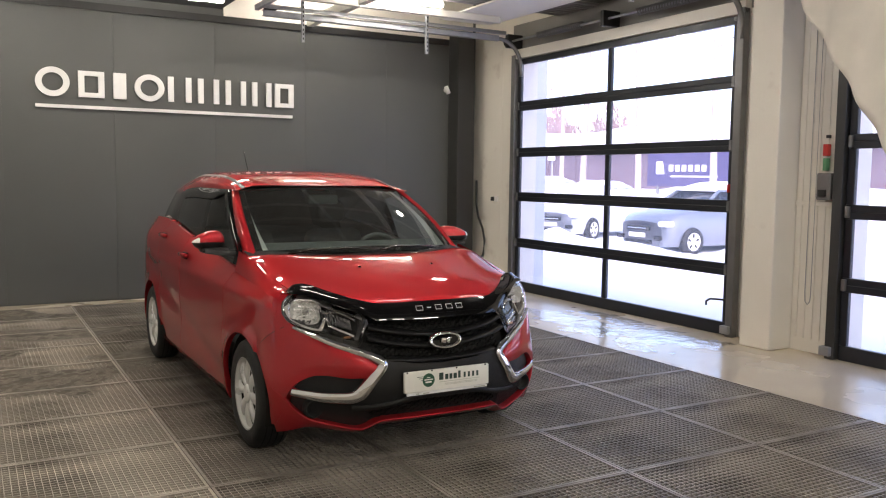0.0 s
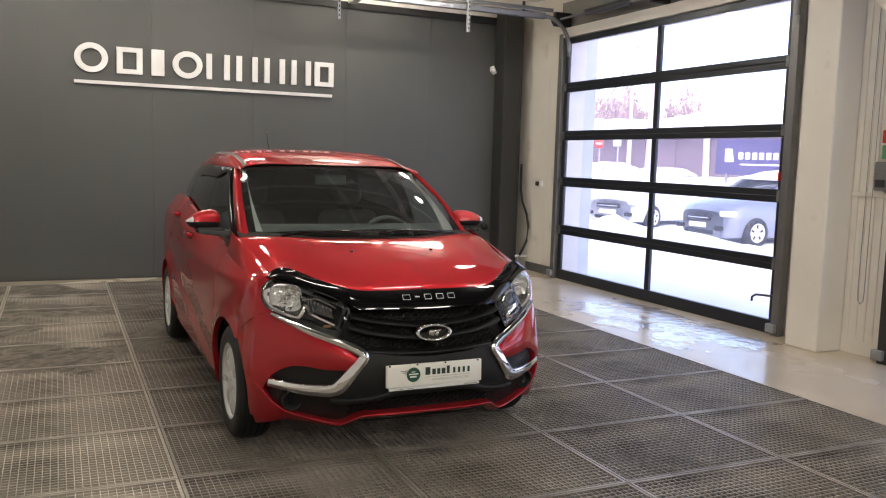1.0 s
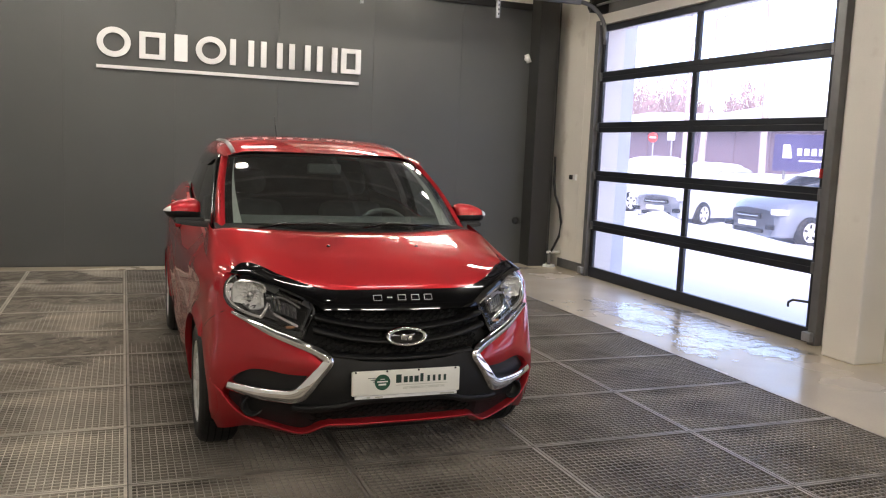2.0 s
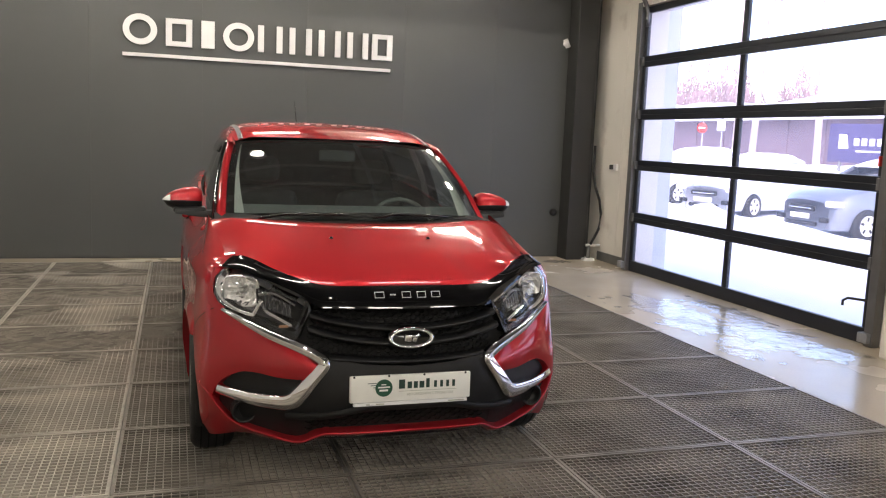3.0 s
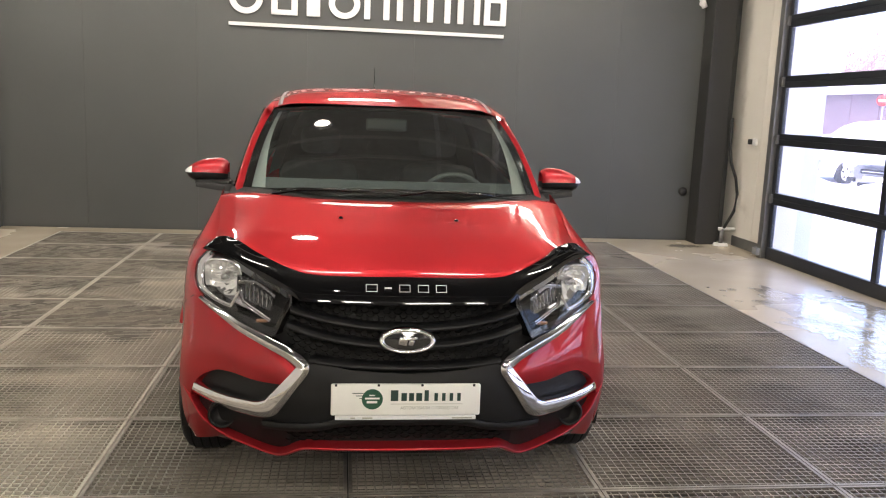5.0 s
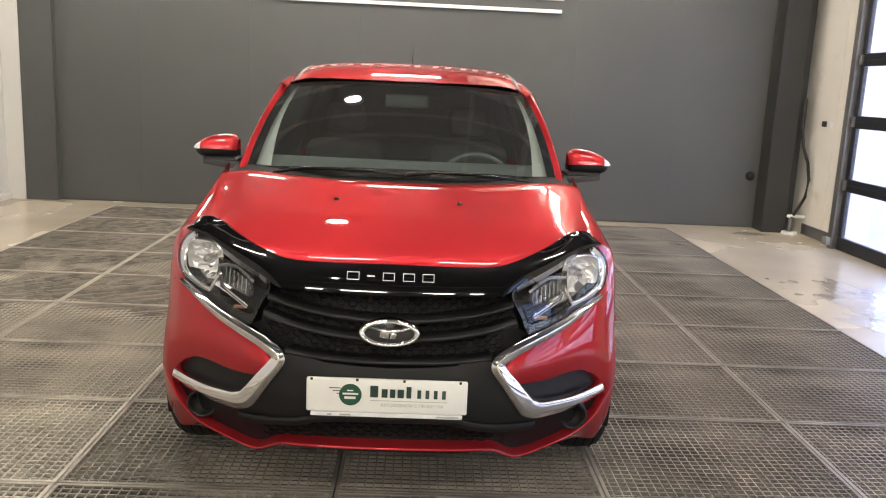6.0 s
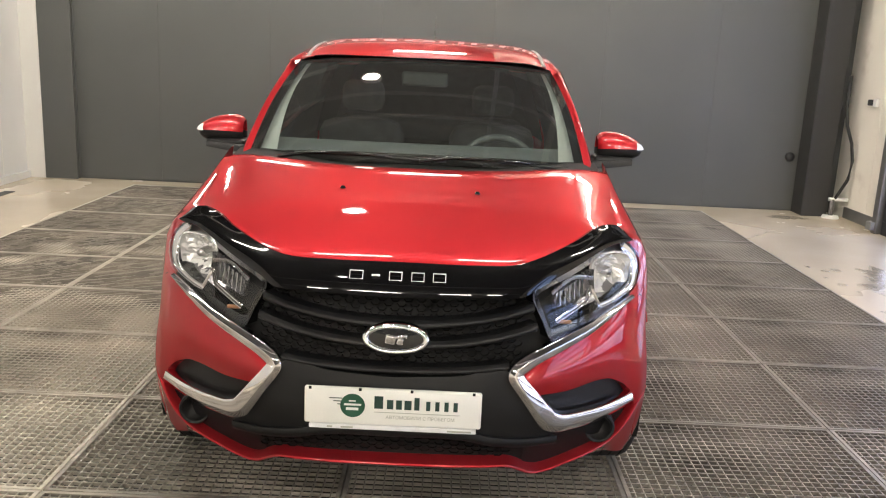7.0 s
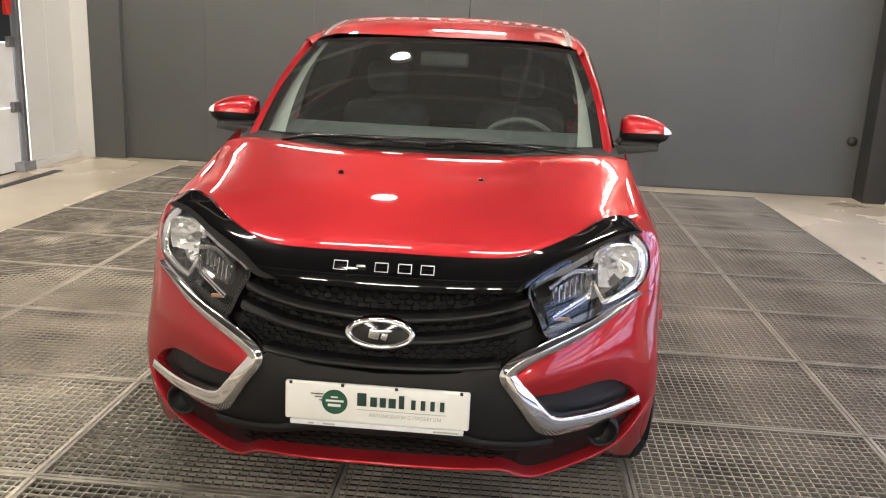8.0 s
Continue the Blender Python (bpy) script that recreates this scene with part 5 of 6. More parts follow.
def build_small():
    c = empty("security_camera", (6.1, BACK - 0.012, 2.8))
    tagged(c, "small white security camera on the dark wall", "camera")
    lathe("mount", [(0.0, 0.03), (-0.012, 0.03), (-0.02, 0.012), (-0.06, 0.012)], SIGN_WHITE, c, axis="y", sides=20)
    b = lathe("housing", [(-0.06, 0.0), (-0.06, 0.032), (0.05, 0.034), (0.052, 0.026), (0.04, 0.02), (0.04, 0.0)], SIGN_WHITE, c, axis="x", sides=20)
    b.matrix_basis = Matrix.Translation((-0.01, -0.075, -0.005)) @ Matrix.Rotation(radians(65), 4, "Y")
    s = empty("wall_socket", (6.61, 10.12, 1.24))
    tagged(s, "small pale and black switch on the cream wall", "switch")
    boxes("plate", [((-0.035, -0.04, -0.04), (-0.001, 0.03, 0.04))], SIGN_WHITE, s, bevel=0.006)
    boxes("knob", [((-0.07, 0.035, -0.03), (-0.001, 0.075, 0.03))], BLACK_TRIM, s, bevel=0.01)
    k = empty("wall_outlet", (6.06, BACK - 0.013, 0.6))
    tagged(k, "round black outlet on the dark wall", "outlet")
    lathe("body", [(0.0, 0.05), (-0.03, 0.05), (-0.05, 0.03), (-0.05, 0.0)], BLACK_TRIM, k, axis="y", sides=20)
    h = empty("water_hose", (6.46, 10.42, 0))
    tagged(h, "black hose looped over a white pipe valve", "hose")
    pts = [(0.0, 0.03, 1.5), (0.0, 0.02, 1.15), (0.02, 0.0, 0.98), (0.08, -0.03, 0.8), (0.11, -0.04, 0.62), (0.09, -0.04, 0.42), (0.03, -0.02, 0.28), (0.0, 0.0, 0.2)]
    tube("hose", pts, 0.017, CABLE, h, "black rubber hose")
    tube("valve_pipe", [(0.14, 0.0, 0.2), (-0.06, 0.0, 0.2)], 0.02, SIGN_WHITE, h, "white plastic valve")
    tube("riser", [(-0.02, 0.0, 0.2), (-0.02, 0.0, 0.0)], 0.024, STEEL_GREY, h)
    lathe("foot", [(0.03, 0.0), (0.03, 0.08), (0.0, 0.09)], SIGN_WHITE, h, axis="z", sides=20).location = (-0.02, 0, 0)
    q = empty("control_box", (6.598, 4.766, 1.385))
    tagged(q, "grey gate control box on cream wall panels", "control box")
    boxes("body", [((-0.09, -0.071, 0.0), (-0.0005, 0.071, 0.235))], STEEL_GREY, q, bevel=0.01)
    boxes("cover", [((-0.1, -0.03, 0.03), (-0.0905, 0.05, 0.09))], BLACK_TRIM, q, bevel=0.003)
    f = empty("push_button", (6.598, 4.795, 1.642))
    tagged(f, "red and green gate push buttons on the wall", "switch")
    boxes("red_button", [((-0.05, -0.024, 0.128), (-0.0005, 0.024, 0.232))], RED_PLASTIC, f, "red button block", 0.006)
    boxes("green_button", [((-0.05, -0.02, 0.0), (-0.0005, 0.02, 0.11))], GREEN_PLASTIC, f, "green button block", 0.006)
    boxes("lead", [((-0.03, -0.02, 0.285), (-0.0005, 0.012, 0.312))], BLACK_TRIM, f, bevel=0.002)
    tube("pull_chain", [(6.55, 4.93, 3.3), (6.55, 4.93, 0.55), (6.55, 4.925, 0.47), (6.55, 4.90, 0.44), (6.55, 4.875, 0.47), (6.55, 4.87, 0.55), (6.55, 4.87, 3.3)], 0.004, GALV, None, sides=6)
    tagged(bpy.data.objects["pull_chain"], "thin steel pull chain hanging in a loop", "chain")
    # crank handle and red tab on the gate
    a = tube("door_crank", [(6.55, 5.78, 0.36), (6.5, 5.80, 0.365), (6.46, 5.95, 0.36), (6.46, 6.0, 0.33), (6.46, 6.0, 0.29)], 0.011, BLACK_TRIM)
    tagged(a, "small dark crank handle on the gate frame", "handle")
    b = boxes("red_tab", [((6.52, 5.83, 1.43), (6.549, 5.85, 1.51))], RED_PLASTIC)
    tagged(b, "small red latch tab on the gate frame", "latch")
    d = boxes("slot_drain", [((-2.06, 6.4, -0.01), (-1.96, 9.72, 0.004))], BLACK_TRIM, bevel=0.002)
    tagged(d, "dark slot drain in the cream floor", "drain")


def build_conduits():
    """Pale cable pipes under the dark ceiling."""
    for pts in (((-1.9, 5.55, TOP - 0.03), (5.9, 5.55, TOP - 0.03)), ((-1.9, 2.1, TOP - 0.03), (5.9, 2.1, TOP - 0.03)), ((-1.9, 0.2, TOP - 0.03), (5.9, 0.2, TOP - 0.03))):
        c = tube("cable_conduit", [Vector(p) for p in pts], 0.028, SIGN_WHITE, None, sides=8)
        tagged(c, "pale plastic cable conduit under the dark ceiling", "conduit", group="cable conduits")


def build_joists():
    """Grey sheet-steel joists that run under the dark ceiling."""
    for y in (5.9, 6.45, 7.0, 8.0):
        b = boxes("trim", [((-2.0, y, TOP - 0.07), (2.84 if y > 7.9 else 5.3, y + 0.05, TOP - 0.001))], CEILING_GREY)
        setting(b, "grey steel joist under the dark ceiling", "beam")


def build_curtain():
    rows = []
    for t in steps(0, 1, 40):
        z_top, y_top = 3.58, 5.0 - 2.6 * t
        low_y, low_z = 4.78 - 1.6 * t, 3.08 - 2.42 * t
        row = []
        for k in steps(0, 1, 20):
            fold = 0.05 * math.sin(t * 40 + 2 * k) * (0.4 + 0.6 * k)
            row.append(Vector((6.12 + fold * 0.6 - 0.05 * k, y_top + (low_y - y_top) * k, z_top + (low_z - z_top) * k ** 1.1)))
        rows.append(row)
    verts = [p for r in rows for p in r] + [p + Vector((0.006, 0, 0)) for r in rows for p in r]
    nc, nr = 21, 41
    n = nc * nr
    f = [(i * nc + j, i * nc + j + 1, (i + 1) * nc + j + 1, (i + 1) * nc + j) for i in range(nr - 1) for j in range(nc - 1)]
    f += [tuple(n + q for q in g[::-1]) for g in f]
    f += [(i * nc + nc - 1, n + i * nc + nc - 1, n + (i + 1) * nc + nc - 1, (i + 1) * nc + nc - 1) for i in range(nr - 1)]
    c = put("curtain", verts, f, CLOTH)
    tagged(c, "pale cloth curtain drawn up diagonally before the gate", "curtain")


def build_west_gate():
    x = WEST + 0.02
    g = empty("door_3", (x, 7.8, 0))
    tagged(g, "closed white sectional gate with dark glazed upper rows", "gate", kind="structure")
    o = Vector(g.location)
    def bx(nm, lo, hi, mat, lab="", bev=0.006):
        return boxes(nm, [(Vector(lo) - o, Vector(hi) - o)], mat, g, lab, bev)
    for k in range(5):
        bx("panel", (x - 0.05, 5.95, 0.01 + 0.62 * k), (x - 0.005, 9.62, 0.622 + 0.62 * k), SIGN_WHITE if k != 2 else ANTHRACITE, "", 0.008)
        for y in (9.55, 5.98):
            bx("hinge", (x - 0.005, y - 0.05, 0.58 + 0.62 * k), (x + 0.04, y + 0.05, 0.68 + 0.62 * k), STEEL_GREY)
    bx("track", (x - 0.04, 9.64, 0.05), (x + 0.05, 9.69, 3.1), STEEL_GREY, "grey guide track")
    bx("bracket", (x - 0.02, 9.5, 0.0), (x + 0.09, 9.72, 0.09), GALV)
    bx("red_latch", (x - 0.004, 9.5, 1.5), (x + 0.04, 9.58, 1.66), RED_PLASTIC, "red latch")
    bx("seal", (x - 0.05, 5.95, 0.0), (x + 0.0, 9.62, 0.0095), BLACK_TRIM, "", 0)


build_lights()
build_sign()
build_tracks()
build_small()
build_conduits()
build_joists()
build_curtain()
build_west_gate()

# ---- outside: snow, parked cars, woods and buildings ----
def build_outside():
    n = 90
    def h(x, y):
        z = -0.08
        d = x - 7.0
        if d > 0:
            z += 0.62 * math.exp(-((x - 11.9 - 0.1 * (y - 14)) / 0.8) ** 2) * (0.55 + 0.6 * noise.noise(Vector((x * 0.9, y * 0.9, 0))))
            z += 1.25 * ease(17.8, 20.5, x) * (1 - 0.6 * ease(24, 40, x)) * (0.75 + 0.6 * noise.noise(Vector((x * 0.25, y * 0.25, 3))))
            z += 0.06 * noise.noise(Vector((x * 1.7, y * 1.7, 5))) * ease(0.3, 3, d)
        return z
    xs = [6.9 + 30 * (k / 70) ** 1.4 for k in range(71)]
    ys = steps(-6, 46, 100)
    verts = [(x, y, h(x, y)) for x in xs for y in ys]
    nc = len(ys)
    faces = [(i * nc + j, (i + 1) * nc + j, (i + 1) * nc + j + 1, i * nc + j + 1) for i in range(len(xs) - 1) for j in range(nc - 1)]
    s = put("snow_bank", verts, faces, SNOW)
    tagged(s, "uneven trodden snow heaped up round the yard", "snow", kind="stuff")
    g = boxes("ground", [((-400, -400, -0.9), (400, 400, -0.6))], SNOW, bevel=0)
    tagged(g, "snow-covered ground reaching the horizon", "ground", kind="structure")
    pier = boxes("wall_pier", [((6.87, 9.66, -0.5), (7.12, 10.1, 4.2))], PIER, bevel=0.01)
    tagged(pier, "pale blue-grey outer wall pier beside the gate", "wall", kind="structure")


def parked_car(x, y, turn, paint, label, tall=1.5, buried=True):
    c = empty("parked_car", (x, y, -0.13))
    c.rotation_euler = (0, 0, radians(turn))
    tagged(c, label, "car", group="parked cars")
    half = spl((0.0, 0.62), (0.12, 0.76), (0.45, 0.85), (1.0, 0.88), (3.4, 0.88), (4.0, 0.84), (4.2, 0.7))
    top = spl((0.0, 0.72), (0.15, 0.82), (0.5, 0.92), (1.15, 1.0), (4.2, 1.0))
    rows = []
    for yy in steps(0, 4.2, 34):
        w, t = half(yy), top(yy)
        rows.append([Vector((w * q, yy + 0.12 * q * q * (1 - ease(0, 0.6, yy)), z)) for q, z in ((-0.9, 0.2), (-0.98, 0.35), (-1, 0.55), (-0.98, 0.75), (-0.93, t - 0.06), (-0.8, t), (-0.4, t + 0.03), (0, t + 0.04), (0.4, t + 0.03), (0.8, t), (0.93, t - 0.06), (0.98, 0.75), (1, 0.55), (0.98, 0.35), (0.9, 0.2))])
    nc = 15
    f = [(i * nc + j, i * nc + j + 1, (i + 1) * nc + j + 1, (i + 1) * nc + j) for i in range(34) for j in range(nc - 1)]
    f += [tuple(range(nc)), tuple(34 * nc + k for k in range(nc))[::-1]]
    put("body", [p for r in rows for p in r], f, paint, c)
    def cab(s, z0, z1, name, mat, y0, y1, y2, y3, w0, w1):
        v = [(-w0, y0, z0), (w0, y0, z0), (w0, y3, z0), (-w0, y3, z0), (-w1, y1, z1), (w1, y1, z1), (w1, y2, z1), (-w1, y2, z1)]
        bm = bmesh.new()
        vs = [bm.verts.new(p) for p in v]
        for q in ((0, 1, 5, 4), (1, 2, 6, 5), (2, 3, 7, 6), (3, 0, 4, 7), (4, 5, 6, 7)):
            bm.faces.new([vs[k] for k in q])
        bmesh.ops.bevel(bm, geom=bm.edges[:], offset=0.05, segments=3, affect="EDGES")
        return part(name, bm, mat, c, "", True)
    cab(0, 0.98, tall - 0.08, "window_band", SNOW if buried else DARK_PANE, 1.1, 1.85, 3.5, 4.1, 0.78, 0.6)
    cab(0, tall - 0.1, tall, "roof", paint, 1.8, 1.95, 3.45, 3.6, 0.62, 0.56)
    for sx in (-1, 1):
        tube("pillar", [(sx * 0.77, 1.12, 1.0), (sx * 0.61, 1.86, tall - 0.06)], 0.04, paint, c)
        tube("pillar", [(sx * 0.78, 2.55, 1.0), (sx * 0.63, 2.6, tall - 0.06)], 0.03, paint, c)
        boxes("headlight", [((sx * 0.72 - 0.14, 0.03, 0.64), (sx * 0.72 + 0.1, 0.3, 0.76))], INDICATOR, c, bevel=0.03)
        boxes("fog_recess", [((sx * 0.6 - 0.1, -0.01, 0.34), (sx * 0.6 + 0.1, 0.08, 0.44))], MATT_BLACK, c, bevel=0.02)
        for wy in (0.8, 3.35):
            w = lathe("wheel", [(-0.1, 0.2), (-0.1, 0.29), (-0.06, 0.315), (0.06, 0.315), (0.1, 0.29), (0.1, 0.2)], RUBBER, c, sides=32)
            w.location = (sx * 0.82, wy, 0.315)
            lathe("rim", [(sx * 0.085, 0.0), (sx * 0.09, 0.07), (sx * 0.075, 0.1), (sx * 0.08, 0.19), (sx * 0.1, 0.21)], RIM, w, sides=24)
            for k in range(5):
                a = 2 * math.pi * k / 5
                boxes("spoke_gap", [((-0.004, -0.025, 0.085), (0.004, 0.025, 0.17))], RIM_DARK, w).matrix_basis = Matrix.Translation((sx * 0.088, 0, 0)) @ Matrix.Rotation(a, 4, "X")
    boxes("grille", [((-0.36, -0.02, 0.54), (0.36, 0.05, 0.65))], MATT_BLACK, c, bevel=0.03)
    boxes("lower_grille", [((-0.42, -0.012, 0.25), (0.42, 0.06, 0.34))], MATT_BLACK, c, bevel=0.03)
    boxes("plate_bar", [((-0.26, -0.03, 0.39), (0.26, -0.013, 0.49))], PLATE, c, bevel=0.005)
    boxes("badge_bar", [((-0.3, -0.032, 0.585), (0.3, -0.0205, 0.6))], CHROME, c, bevel=0.005)
    # snow lying on the roof, and on glass and bonnet too where the car is buried
    y0 = 0.28 if buried else 1.75
    ridge = spl((0.25, 0.92), (0.6, 1.07), (1.1, 1.17), (1.75, tall + 0.03), (2.3, tall + 0.13), (3.3, tall + 0.12), (3.9, 1.3), (4.2, 1.04))
    half_snow = spl((0.25, 0.6), (0.7, 0.78), (1.5, 0.8), (2.2, 0.74), (3.4, 0.74), (4.2, 0.66)) if buried else (lambda v: 0.6)
    rows = []
    for yy in steps(y0, 4.2 if buried else 3.6, 30):
        low = (0.86 if yy < 1.0 else 0.98) if buried else tall - 0.08
        rows.append([Vector((half_snow(yy) * q, yy, low + max(0.02, ridge(yy) - low) * (1 - abs(q) ** 3.2) + 0.05 * noise.noise(Vector((q * 2 + x, yy * 1.6, y))) * (1 - q * q))) for q in steps(-1, 1, 14)])
    f = [(i * 15 + j, (i + 1) * 15 + j, (i + 1) * 15 + j + 1, i * 15 + j + 1) for i in range(30) for j in range(14)]
    f += [tuple(range(15)), tuple(30 * 15 + k for k in range(15))[::-1]]
    put("snow_cover", [p for r in rows for p in r], [q[::-1] for q in f], SNOW, c)["label"] = "thick smooth snow lying on the car"
    return c


def build_tree(x, y, height, lean, seed, bare=True):
    rng = random.Random(seed)
    t = empty("tree", (x, y, -0.3))
    tagged(t, "tall bare winter tree with a reddish-brown trunk", "tree", group="winter trees")
    pts = [Vector((lean * k + 0.1 * math.sin(3 * k + seed), 0.08 * math.cos(4 * k + seed), height * k)) for k in steps(0, 1, 12)]
    tube("trunk", pts, lambda q: 0.13 * (1 - 0.7 * q), BARK, t, sides=9)
    verts, faces = [], []
    def limb(p, d, length, r, depth):
        q = p + d * length
        side = d.orthogonal().normalized()
        up = d.cross(side)
        b = len(verts)
        for end, rr in ((p, r), (q, r * 0.55)):
            for k in range(4):
                a = math.pi / 2 * k
                verts.append(end + side * rr * math.cos(a) + up * rr * math.sin(a))
        for k in range(4):
            faces.append((b + k, b + (k + 1) % 4, b + 4 + (k + 1) % 4, b + 4 + k))
        if depth:
            for _ in range(3):
                nd = (d + Vector((rng.uniform(-0.8, 0.8), rng.uniform(-0.8, 0.8), rng.uniform(-0.1, 0.7)))).normalized()
                limb(p + d * length * rng.uniform(0.35, 1), nd, length * rng.uniform(0.45, 0.7), r * 0.5, depth - 1)
    for k in range(9):
        q = rng.uniform(0.5, 1)
        i = min(11, int(q * 12))
        a = rng.uniform(0, 6.28)
        limb(pts[i], Vector((math.cos(a), math.sin(a), rng.uniform(0.2, 0.8))).normalized(), height * 0.16 * (1.3 - q), 0.03, 3)
    put("crown", verts, faces, BARK, t, False)["label"] = "thin bare branches"


def build_yard():
    parked_car(13.6, 18.25, -70, WHITE_PAINT, "white hatchback parked in the snow")
    parked_car(14.5, 22.9, -82, WHITE_PAINT, "white tall car parked behind a snow heap", 1.62)
    parked_car(13.05, 14.2, -90, SILVER_PAINT, "silver-grey hatchback parked in the snow", 1.5, False)
    parked_car(13.0, 7.0, -90, RED_FAR, "dark red car parked in the snow", 1.5, False)
    # woods: many slender stems and twigs behind the yard
    rng = random.Random(4)
    verts, faces = [], []
    for k in range(1100):
        x, y = rng.uniform(46, 66), rng.uniform(-8, 115)
        q = y / x
        thick = max(ease(1.24, 1.32, q) * (1 - ease(1.52, 1.66, q)), 0.85 * ease(1.1, 1.14, q) * (1 - ease(1.19, 1.23, q)))
        hgt = rng.uniform(7.8, 10.8) * (0.5 + 0.42 * thick + 0.08 * math.sin(y * 0.8 + x))
        wide = rng.uniform(0.8, 1.8)
        for q in range(150):
            b = len(verts)
            z = hgt * rng.uniform(0.02, 1)
            spread = wide * math.sqrt(max(0.02, 1 - (z / hgt) ** 2))
            px, py = x + rng.uniform(-1, 1) * spread, y + rng.uniform(-1, 1) * spread
            w, l = rng.uniform(0.04, 0.1), rng.uniform(0.25, 0.6)
            dy = rng.uniform(-0.4, 0.4)
            verts += [(px, py - w, z - 0.6), (px, py + w, z - 0.6), (px + rng.uniform(-0.2, 0.2), py + dy, z + l - 0.6)]
            faces.append((b, b + 1, b + 2))
    wds = put("far_woods", verts, faces, BRUSH, None, False)
    tagged(wds, "reddish-brown bare winter scrub beyond the yard", "woods", kind="stuff")
    for x, y, hh, ln, sd in ((19.2, 24.0, 13, 0.3, 1), (20.8, 22.8, 14, -0.3, 2), (20.8, 19.3, 12, 0.2, 3), (26, 34, 12, -0.2, 7)):
        build_tree(x, y, hh, ln, sd)
    hall = empty("far_hall", (34.0, 44.0, -0.5))
    tagged(hall, "long low mauve-grey hall under a thick snowy roof", "building")
    boxes("wall", [((0, -34, 0), (9, 30, 3.9))], FAR_WALL, hall, bevel=0.02)
    for k in range(22):
        boxes("wall_rib", [((-0.05, -33 + 2.9 * k, 0), (-0.002, -32.8 + 2.9 * k, 3.85))], FAR_WALL, hall, bevel=0.01)
    rows = []
    for yy in steps(-35, 31, 90):
        lift = 0.5 * noise.noise(Vector((yy * 0.12, 0, 7))) + 0.18 * noise.noise(Vector((yy * 0.5, 3, 7)))
        rows.append([Vector((xx, yy, zz + lift * w)) for xx, zz, w in ((-0.6, 3.85, 0), (-0.65, 4.1, 0.1), (-0.4, 4.35, 0.4), (2.0, 4.95, 0.8), (4.5, 5.45, 1), (7.0, 5.0, 0.8), (9.6, 4.0, 0))])
    f = [(i * 7 + j, (i + 1) * 7 + j, (i + 1) * 7 + j + 1, i * 7 + j + 1) for i in range(90) for j in range(6)]
    f += [tuple(range(7)), tuple(90 * 7 + k for k in range(7))[::-1]]
    put("roof", [p for r in rows for p in r], [q[::-1] for q in f], SNOW, hall)["label"] = "roof heaped with snow"
    b = empty("billboard", (21.3, 22.0, -0.15))
    tagged(b, "dark violet roadside banner with pale bars", "sign")
    b.rotation_euler = (0, 0, radians(20))
    boxes("board", [((0, -3.4, 1.45), (0.08, 0.6, 2.65))], BANNER, b, bevel=0.01)
    for k in range(6):
        boxes("bar", [((-0.012, -0.38 - 0.24 * k, 1.98), (-0.002, -0.22 - 0.24 * k, 2.2))], WHITE_MARK, b, bevel=0)
    bm = bmesh.new()
    for x, q in ((-0.012, 1), (-0.003, -1)):
        bm.faces.new([bm.verts.new((x, yy, zz)) for yy, zz in ((0.26, 1.88), (-0.06, 1.88), (0.02, 2.32), (0.26, 2.32))][::q])
    part("emblem", bm, WHITE_MARK, b, "plain white shape")
    boxes("rule", [((-0.012, -2.0, 1.78), (-0.002, -0.3, 1.83))], WHITE_MARK, b, bevel=0)
    for yy in (-3.0, 0.2):
        tube("post", [(0.04, yy, 0), (0.04, yy, 1.5)], 0.05, STEEL_GREY, b)
    s = empty("no_entry_sign", (22.9, 32.0, -0.1))
    tagged(s, "round red no-entry road sign with a white bar", "road sign")
    tube("post", [(0, 0, 0), (0, 0, 2.9)], 0.03, GALV, s)
    d = lathe("disc", [(-0.03, 0.0), (-0.03, 0.21), (-0.02, 0.22), (-0.005, 0.22)], RED_PLASTIC, s, "red disc", 36)
    d.location = (-0.03, 0, 2.55)
    d.rotation_euler = (0, 0, radians(40))
    boxes("white_bar", [((-0.04, -0.14, -0.032), (-0.031, 0.14, 0.032))], WHITE_MARK, d, bevel=0)
    q = empty("small_sign", (22.0, 29.4, -0.1))
    tagged(q, "small white board on a thin post", "road sign")
    tube("post", [(0, 0, 0), (0, 0, 2.9)], 0.03, GALV, q)
    boxes("board", [((-0.06, -0.25, 2.4), (-0.03, 0.25, 2.8))], WHITE_MARK, q)


build_outside()
build_yard()

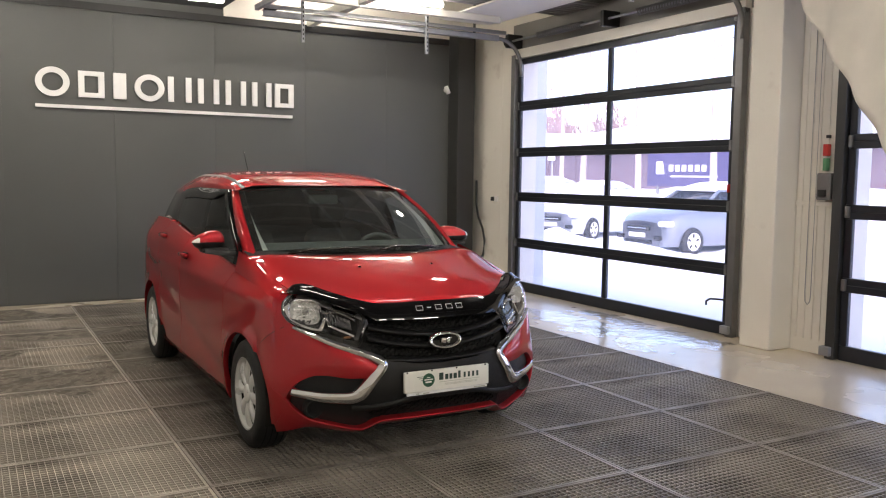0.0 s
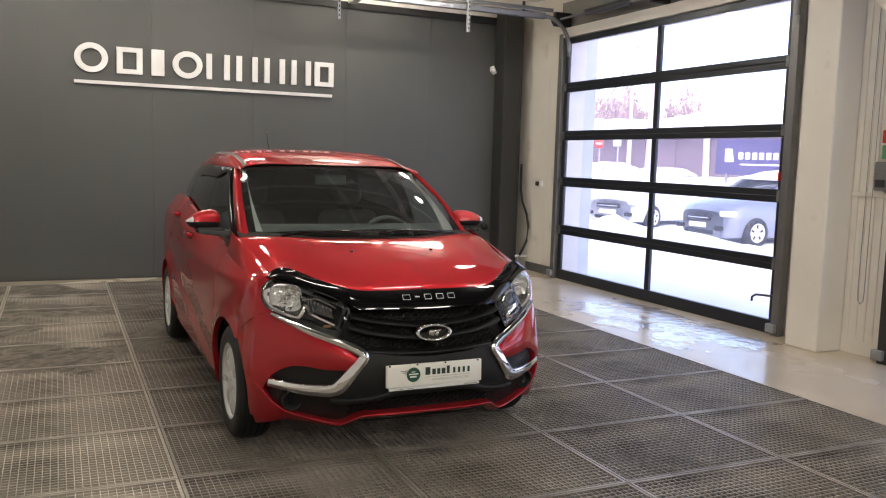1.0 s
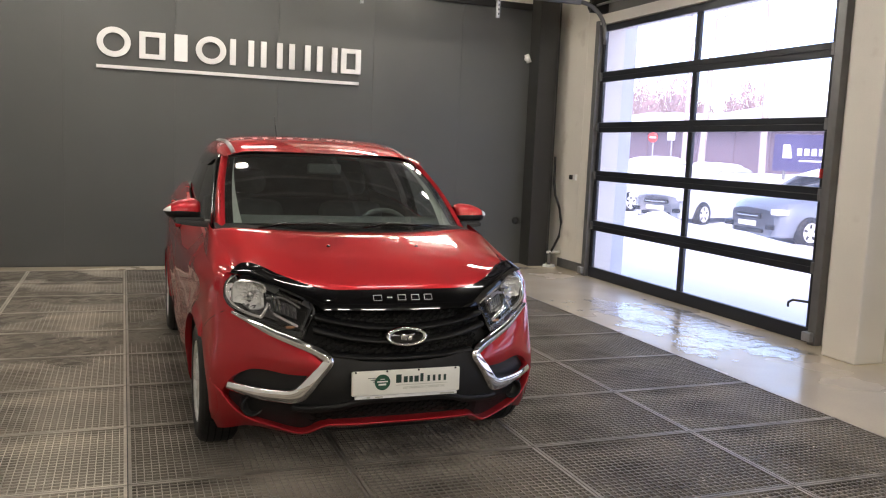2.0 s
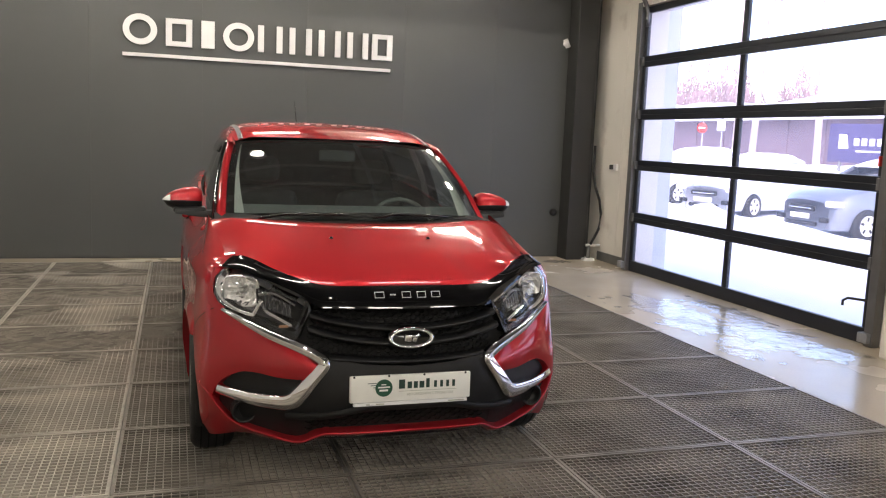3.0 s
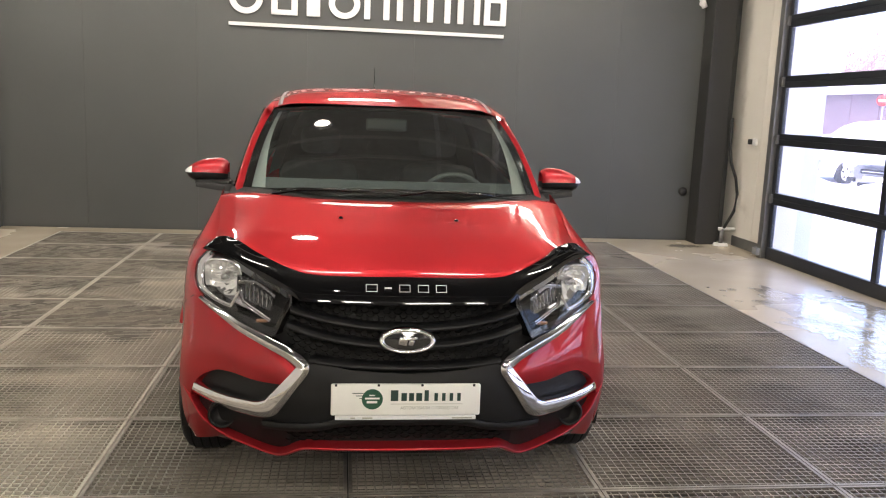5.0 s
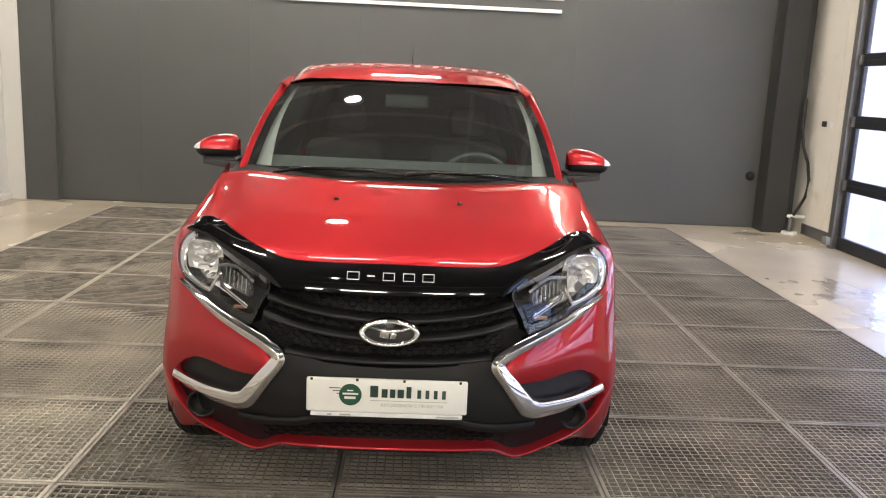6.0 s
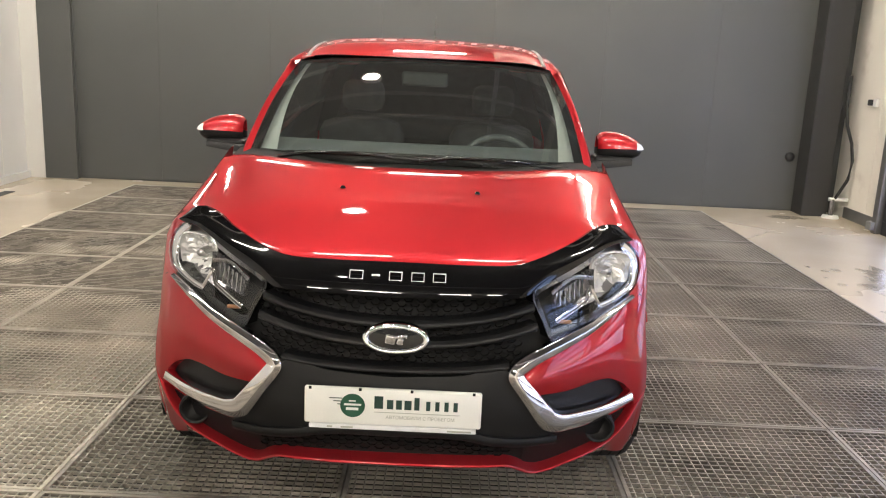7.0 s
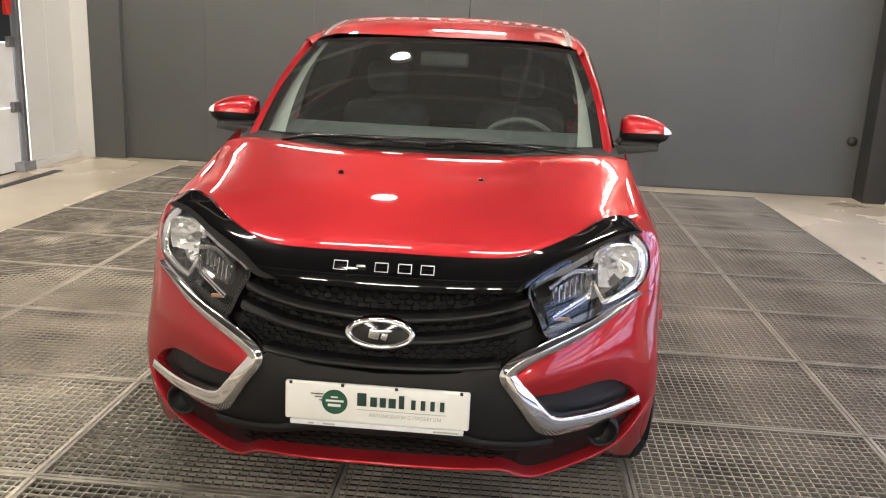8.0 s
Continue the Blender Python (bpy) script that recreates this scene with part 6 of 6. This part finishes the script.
# ---- floor gratings, one piece each ----
def build_puddles():
    """Thin spilt water on the cream floor before the gate: flat pools with ragged edges and stray splashes."""
    rnd = random.Random(21)
    pools = [(5.72, 7.25, 0.3, 0.62), (5.5, 6.62, 0.22, 0.4), (5.95, 6.3, 0.32, 0.5), (5.6, 5.95, 0.3, 0.26), (6.2, 7.1, 0.16, 0.5), (5.3, 5.75, 0.13, 0.2), (6.0, 5.55, 0.3, 0.2), (5.95, 10.3, 0.2, 0.12)]
    for _ in range(34):
        r = rnd.uniform(0.012, 0.05)
        pools.append((rnd.uniform(5.15, 6.3), rnd.uniform(5.4, 8.0), r, r * rnd.uniform(0.8, 1.6)))
    for i, (cx, cy, rx, ry) in enumerate(pools):
        n = 72 if rx > 0.1 else 14
        ring = []
        for k in range(n):
            a = 2 * math.pi * k / n
            q = Vector((math.cos(a), math.sin(a), 0))
            w = 1 + (0.55 * noise.noise(q * 1.6 + Vector((i * 7.1, 0, 0))) + 0.35 * noise.noise(q * 5 + Vector((0, i * 3.3, 0))) if rx > 0.1 else 0.3 * rnd.uniform(-1, 1))
            ring.append((min(6.45, max(5.1, cx + rx * w * q.x)), cy + ry * w * q.y, 0.0015))
        verts = [(cx, cy, 0.004)] + [(cx + (x - cx) * 0.94, cy + (y - cy) * 0.94, 0.004) for x, y, _ in ring] + ring
        faces = [(0, 1 + k, 1 + (k + 1) % n) for k in range(n)] + [(1 + k, 1 + n + k, 1 + n + (k + 1) % n, 1 + (k + 1) % n) for k in range(n)]
        p = put("puddle", verts, faces, WATER, None, False)
        tagged(p, "thin clear water spilt on the cream floor", "puddle", group="puddles before the gate")


def build_grime():
    """Caked dirt that fills the meshes of some gratings, uneven in height."""
    verts, faces = [], []
    xs, ys = steps(-1.06, 5.07, 122), steps(2.0, 10.47, 170)
    for x in xs:
        for y in ys:
            left = 1 - ease(0.4, 2.6, x)
            far = ease(5.0, 7.0, y)
            n = noise.fractal(Vector((x * 1.1, y * 1.1, 2)), 1.0, 2.0, 4)
            heavy = (1 - ease(-0.2, 0.75, x)) * ease(5.6, 7.0, y)
            amount = 0.5 * left * far + 0.4 * far - 0.56 + 0.6 * n + 0.3 * heavy
            verts.append((x, y, -0.034 + 0.034 * min(0.985, max(0.0, 0.5 + 1.5 * amount)) + 0.0012 * noise.noise(Vector((x * 30, y * 30, 0)))))
    nc = len(ys)
    faces = [(i * nc + j, (i + 1) * nc + j, (i + 1) * nc + j + 1, i * nc + j + 1) for i in range(len(xs) - 1) for j in range(nc - 1)
             if max(verts[q][2] for q in (i * nc + j, (i + 1) * nc + j, (i + 1) * nc + j + 1, i * nc + j + 1)) > -0.03]
    g = put("grime", verts, faces, MUD, None, True)
    tagged(g, "grey-brown dirt caked in the floor gratings", "dirt", kind="stuff")


def build_gratings():
    rows = [10.48 - 0.8 * k for k in range(22)]
    cols = [(-1.065, -0.005), (0.0, 0.995), (1.0, 1.995), (2.0, 2.995), (3.0, 3.995), (4.0, 5.075)]
    host = bpy.data.objects["floor"]
    made = {}
    for x0, x1 in cols:
        # Columns starting beyond x = 0.9 take the darker steel.
        w, steel = round(x1 - x0, 3), GRATE if x0 < 0.9 else GRATE_DARK
        if (w, steel) not in made:
            verts, faces = [], []
            def bar(lo, hi):
                b = len(verts)
                verts.extend([(lo[0], lo[1], lo[2]), (hi[0], lo[1], lo[2]), (hi[0], hi[1], lo[2]), (lo[0], hi[1], lo[2]), (lo[0], lo[1], hi[2]), (hi[0], lo[1], hi[2]), (hi[0], hi[1], hi[2]), (lo[0], hi[1], hi[2])])
                faces.extend([tuple(b + i for i in f) for f in ((4, 5, 6, 7), (0, 1, 5, 4), (1, 2, 6, 5), (2, 3, 7, 6), (3, 0, 4, 7))])
            d = 0.795
            for lo, hi in (((0, 0, -0.035), (w, 0.015, 0.003)), ((0, d - 0.015, -0.035), (w, d, 0.003)), ((0, 0.015, -0.035), (0.015, d - 0.015, 0.003)), ((w - 0.015, 0.015, -0.035), (w, d - 0.015, 0.003))):
                bar(lo, hi)
            n = round(w / 0.034)
            for k in range(1, n):
                bar((w * k / n - 0.0021, 0.012, -0.02), (w * k / n + 0.0021, d - 0.012, -0.0012))
            n = round(d / 0.034)
            for k in range(1, n):
                bar((0.012, d * k / n - 0.0028, -0.013), (w - 0.012, d * k / n + 0.0028, -0.0004))
            me = bpy.data.meshes.new("grating")
            me.from_pydata(verts, [], faces)
            me.update()
            me.materials.append(steel)
            made[w, steel] = me
        for y1 in rows:
            g = new("grating", made[w, steel])
            g.parent = host
            g.location = (x0, y1 - 0.7975, 0)


build_gratings()
build_grime()
build_puddles()
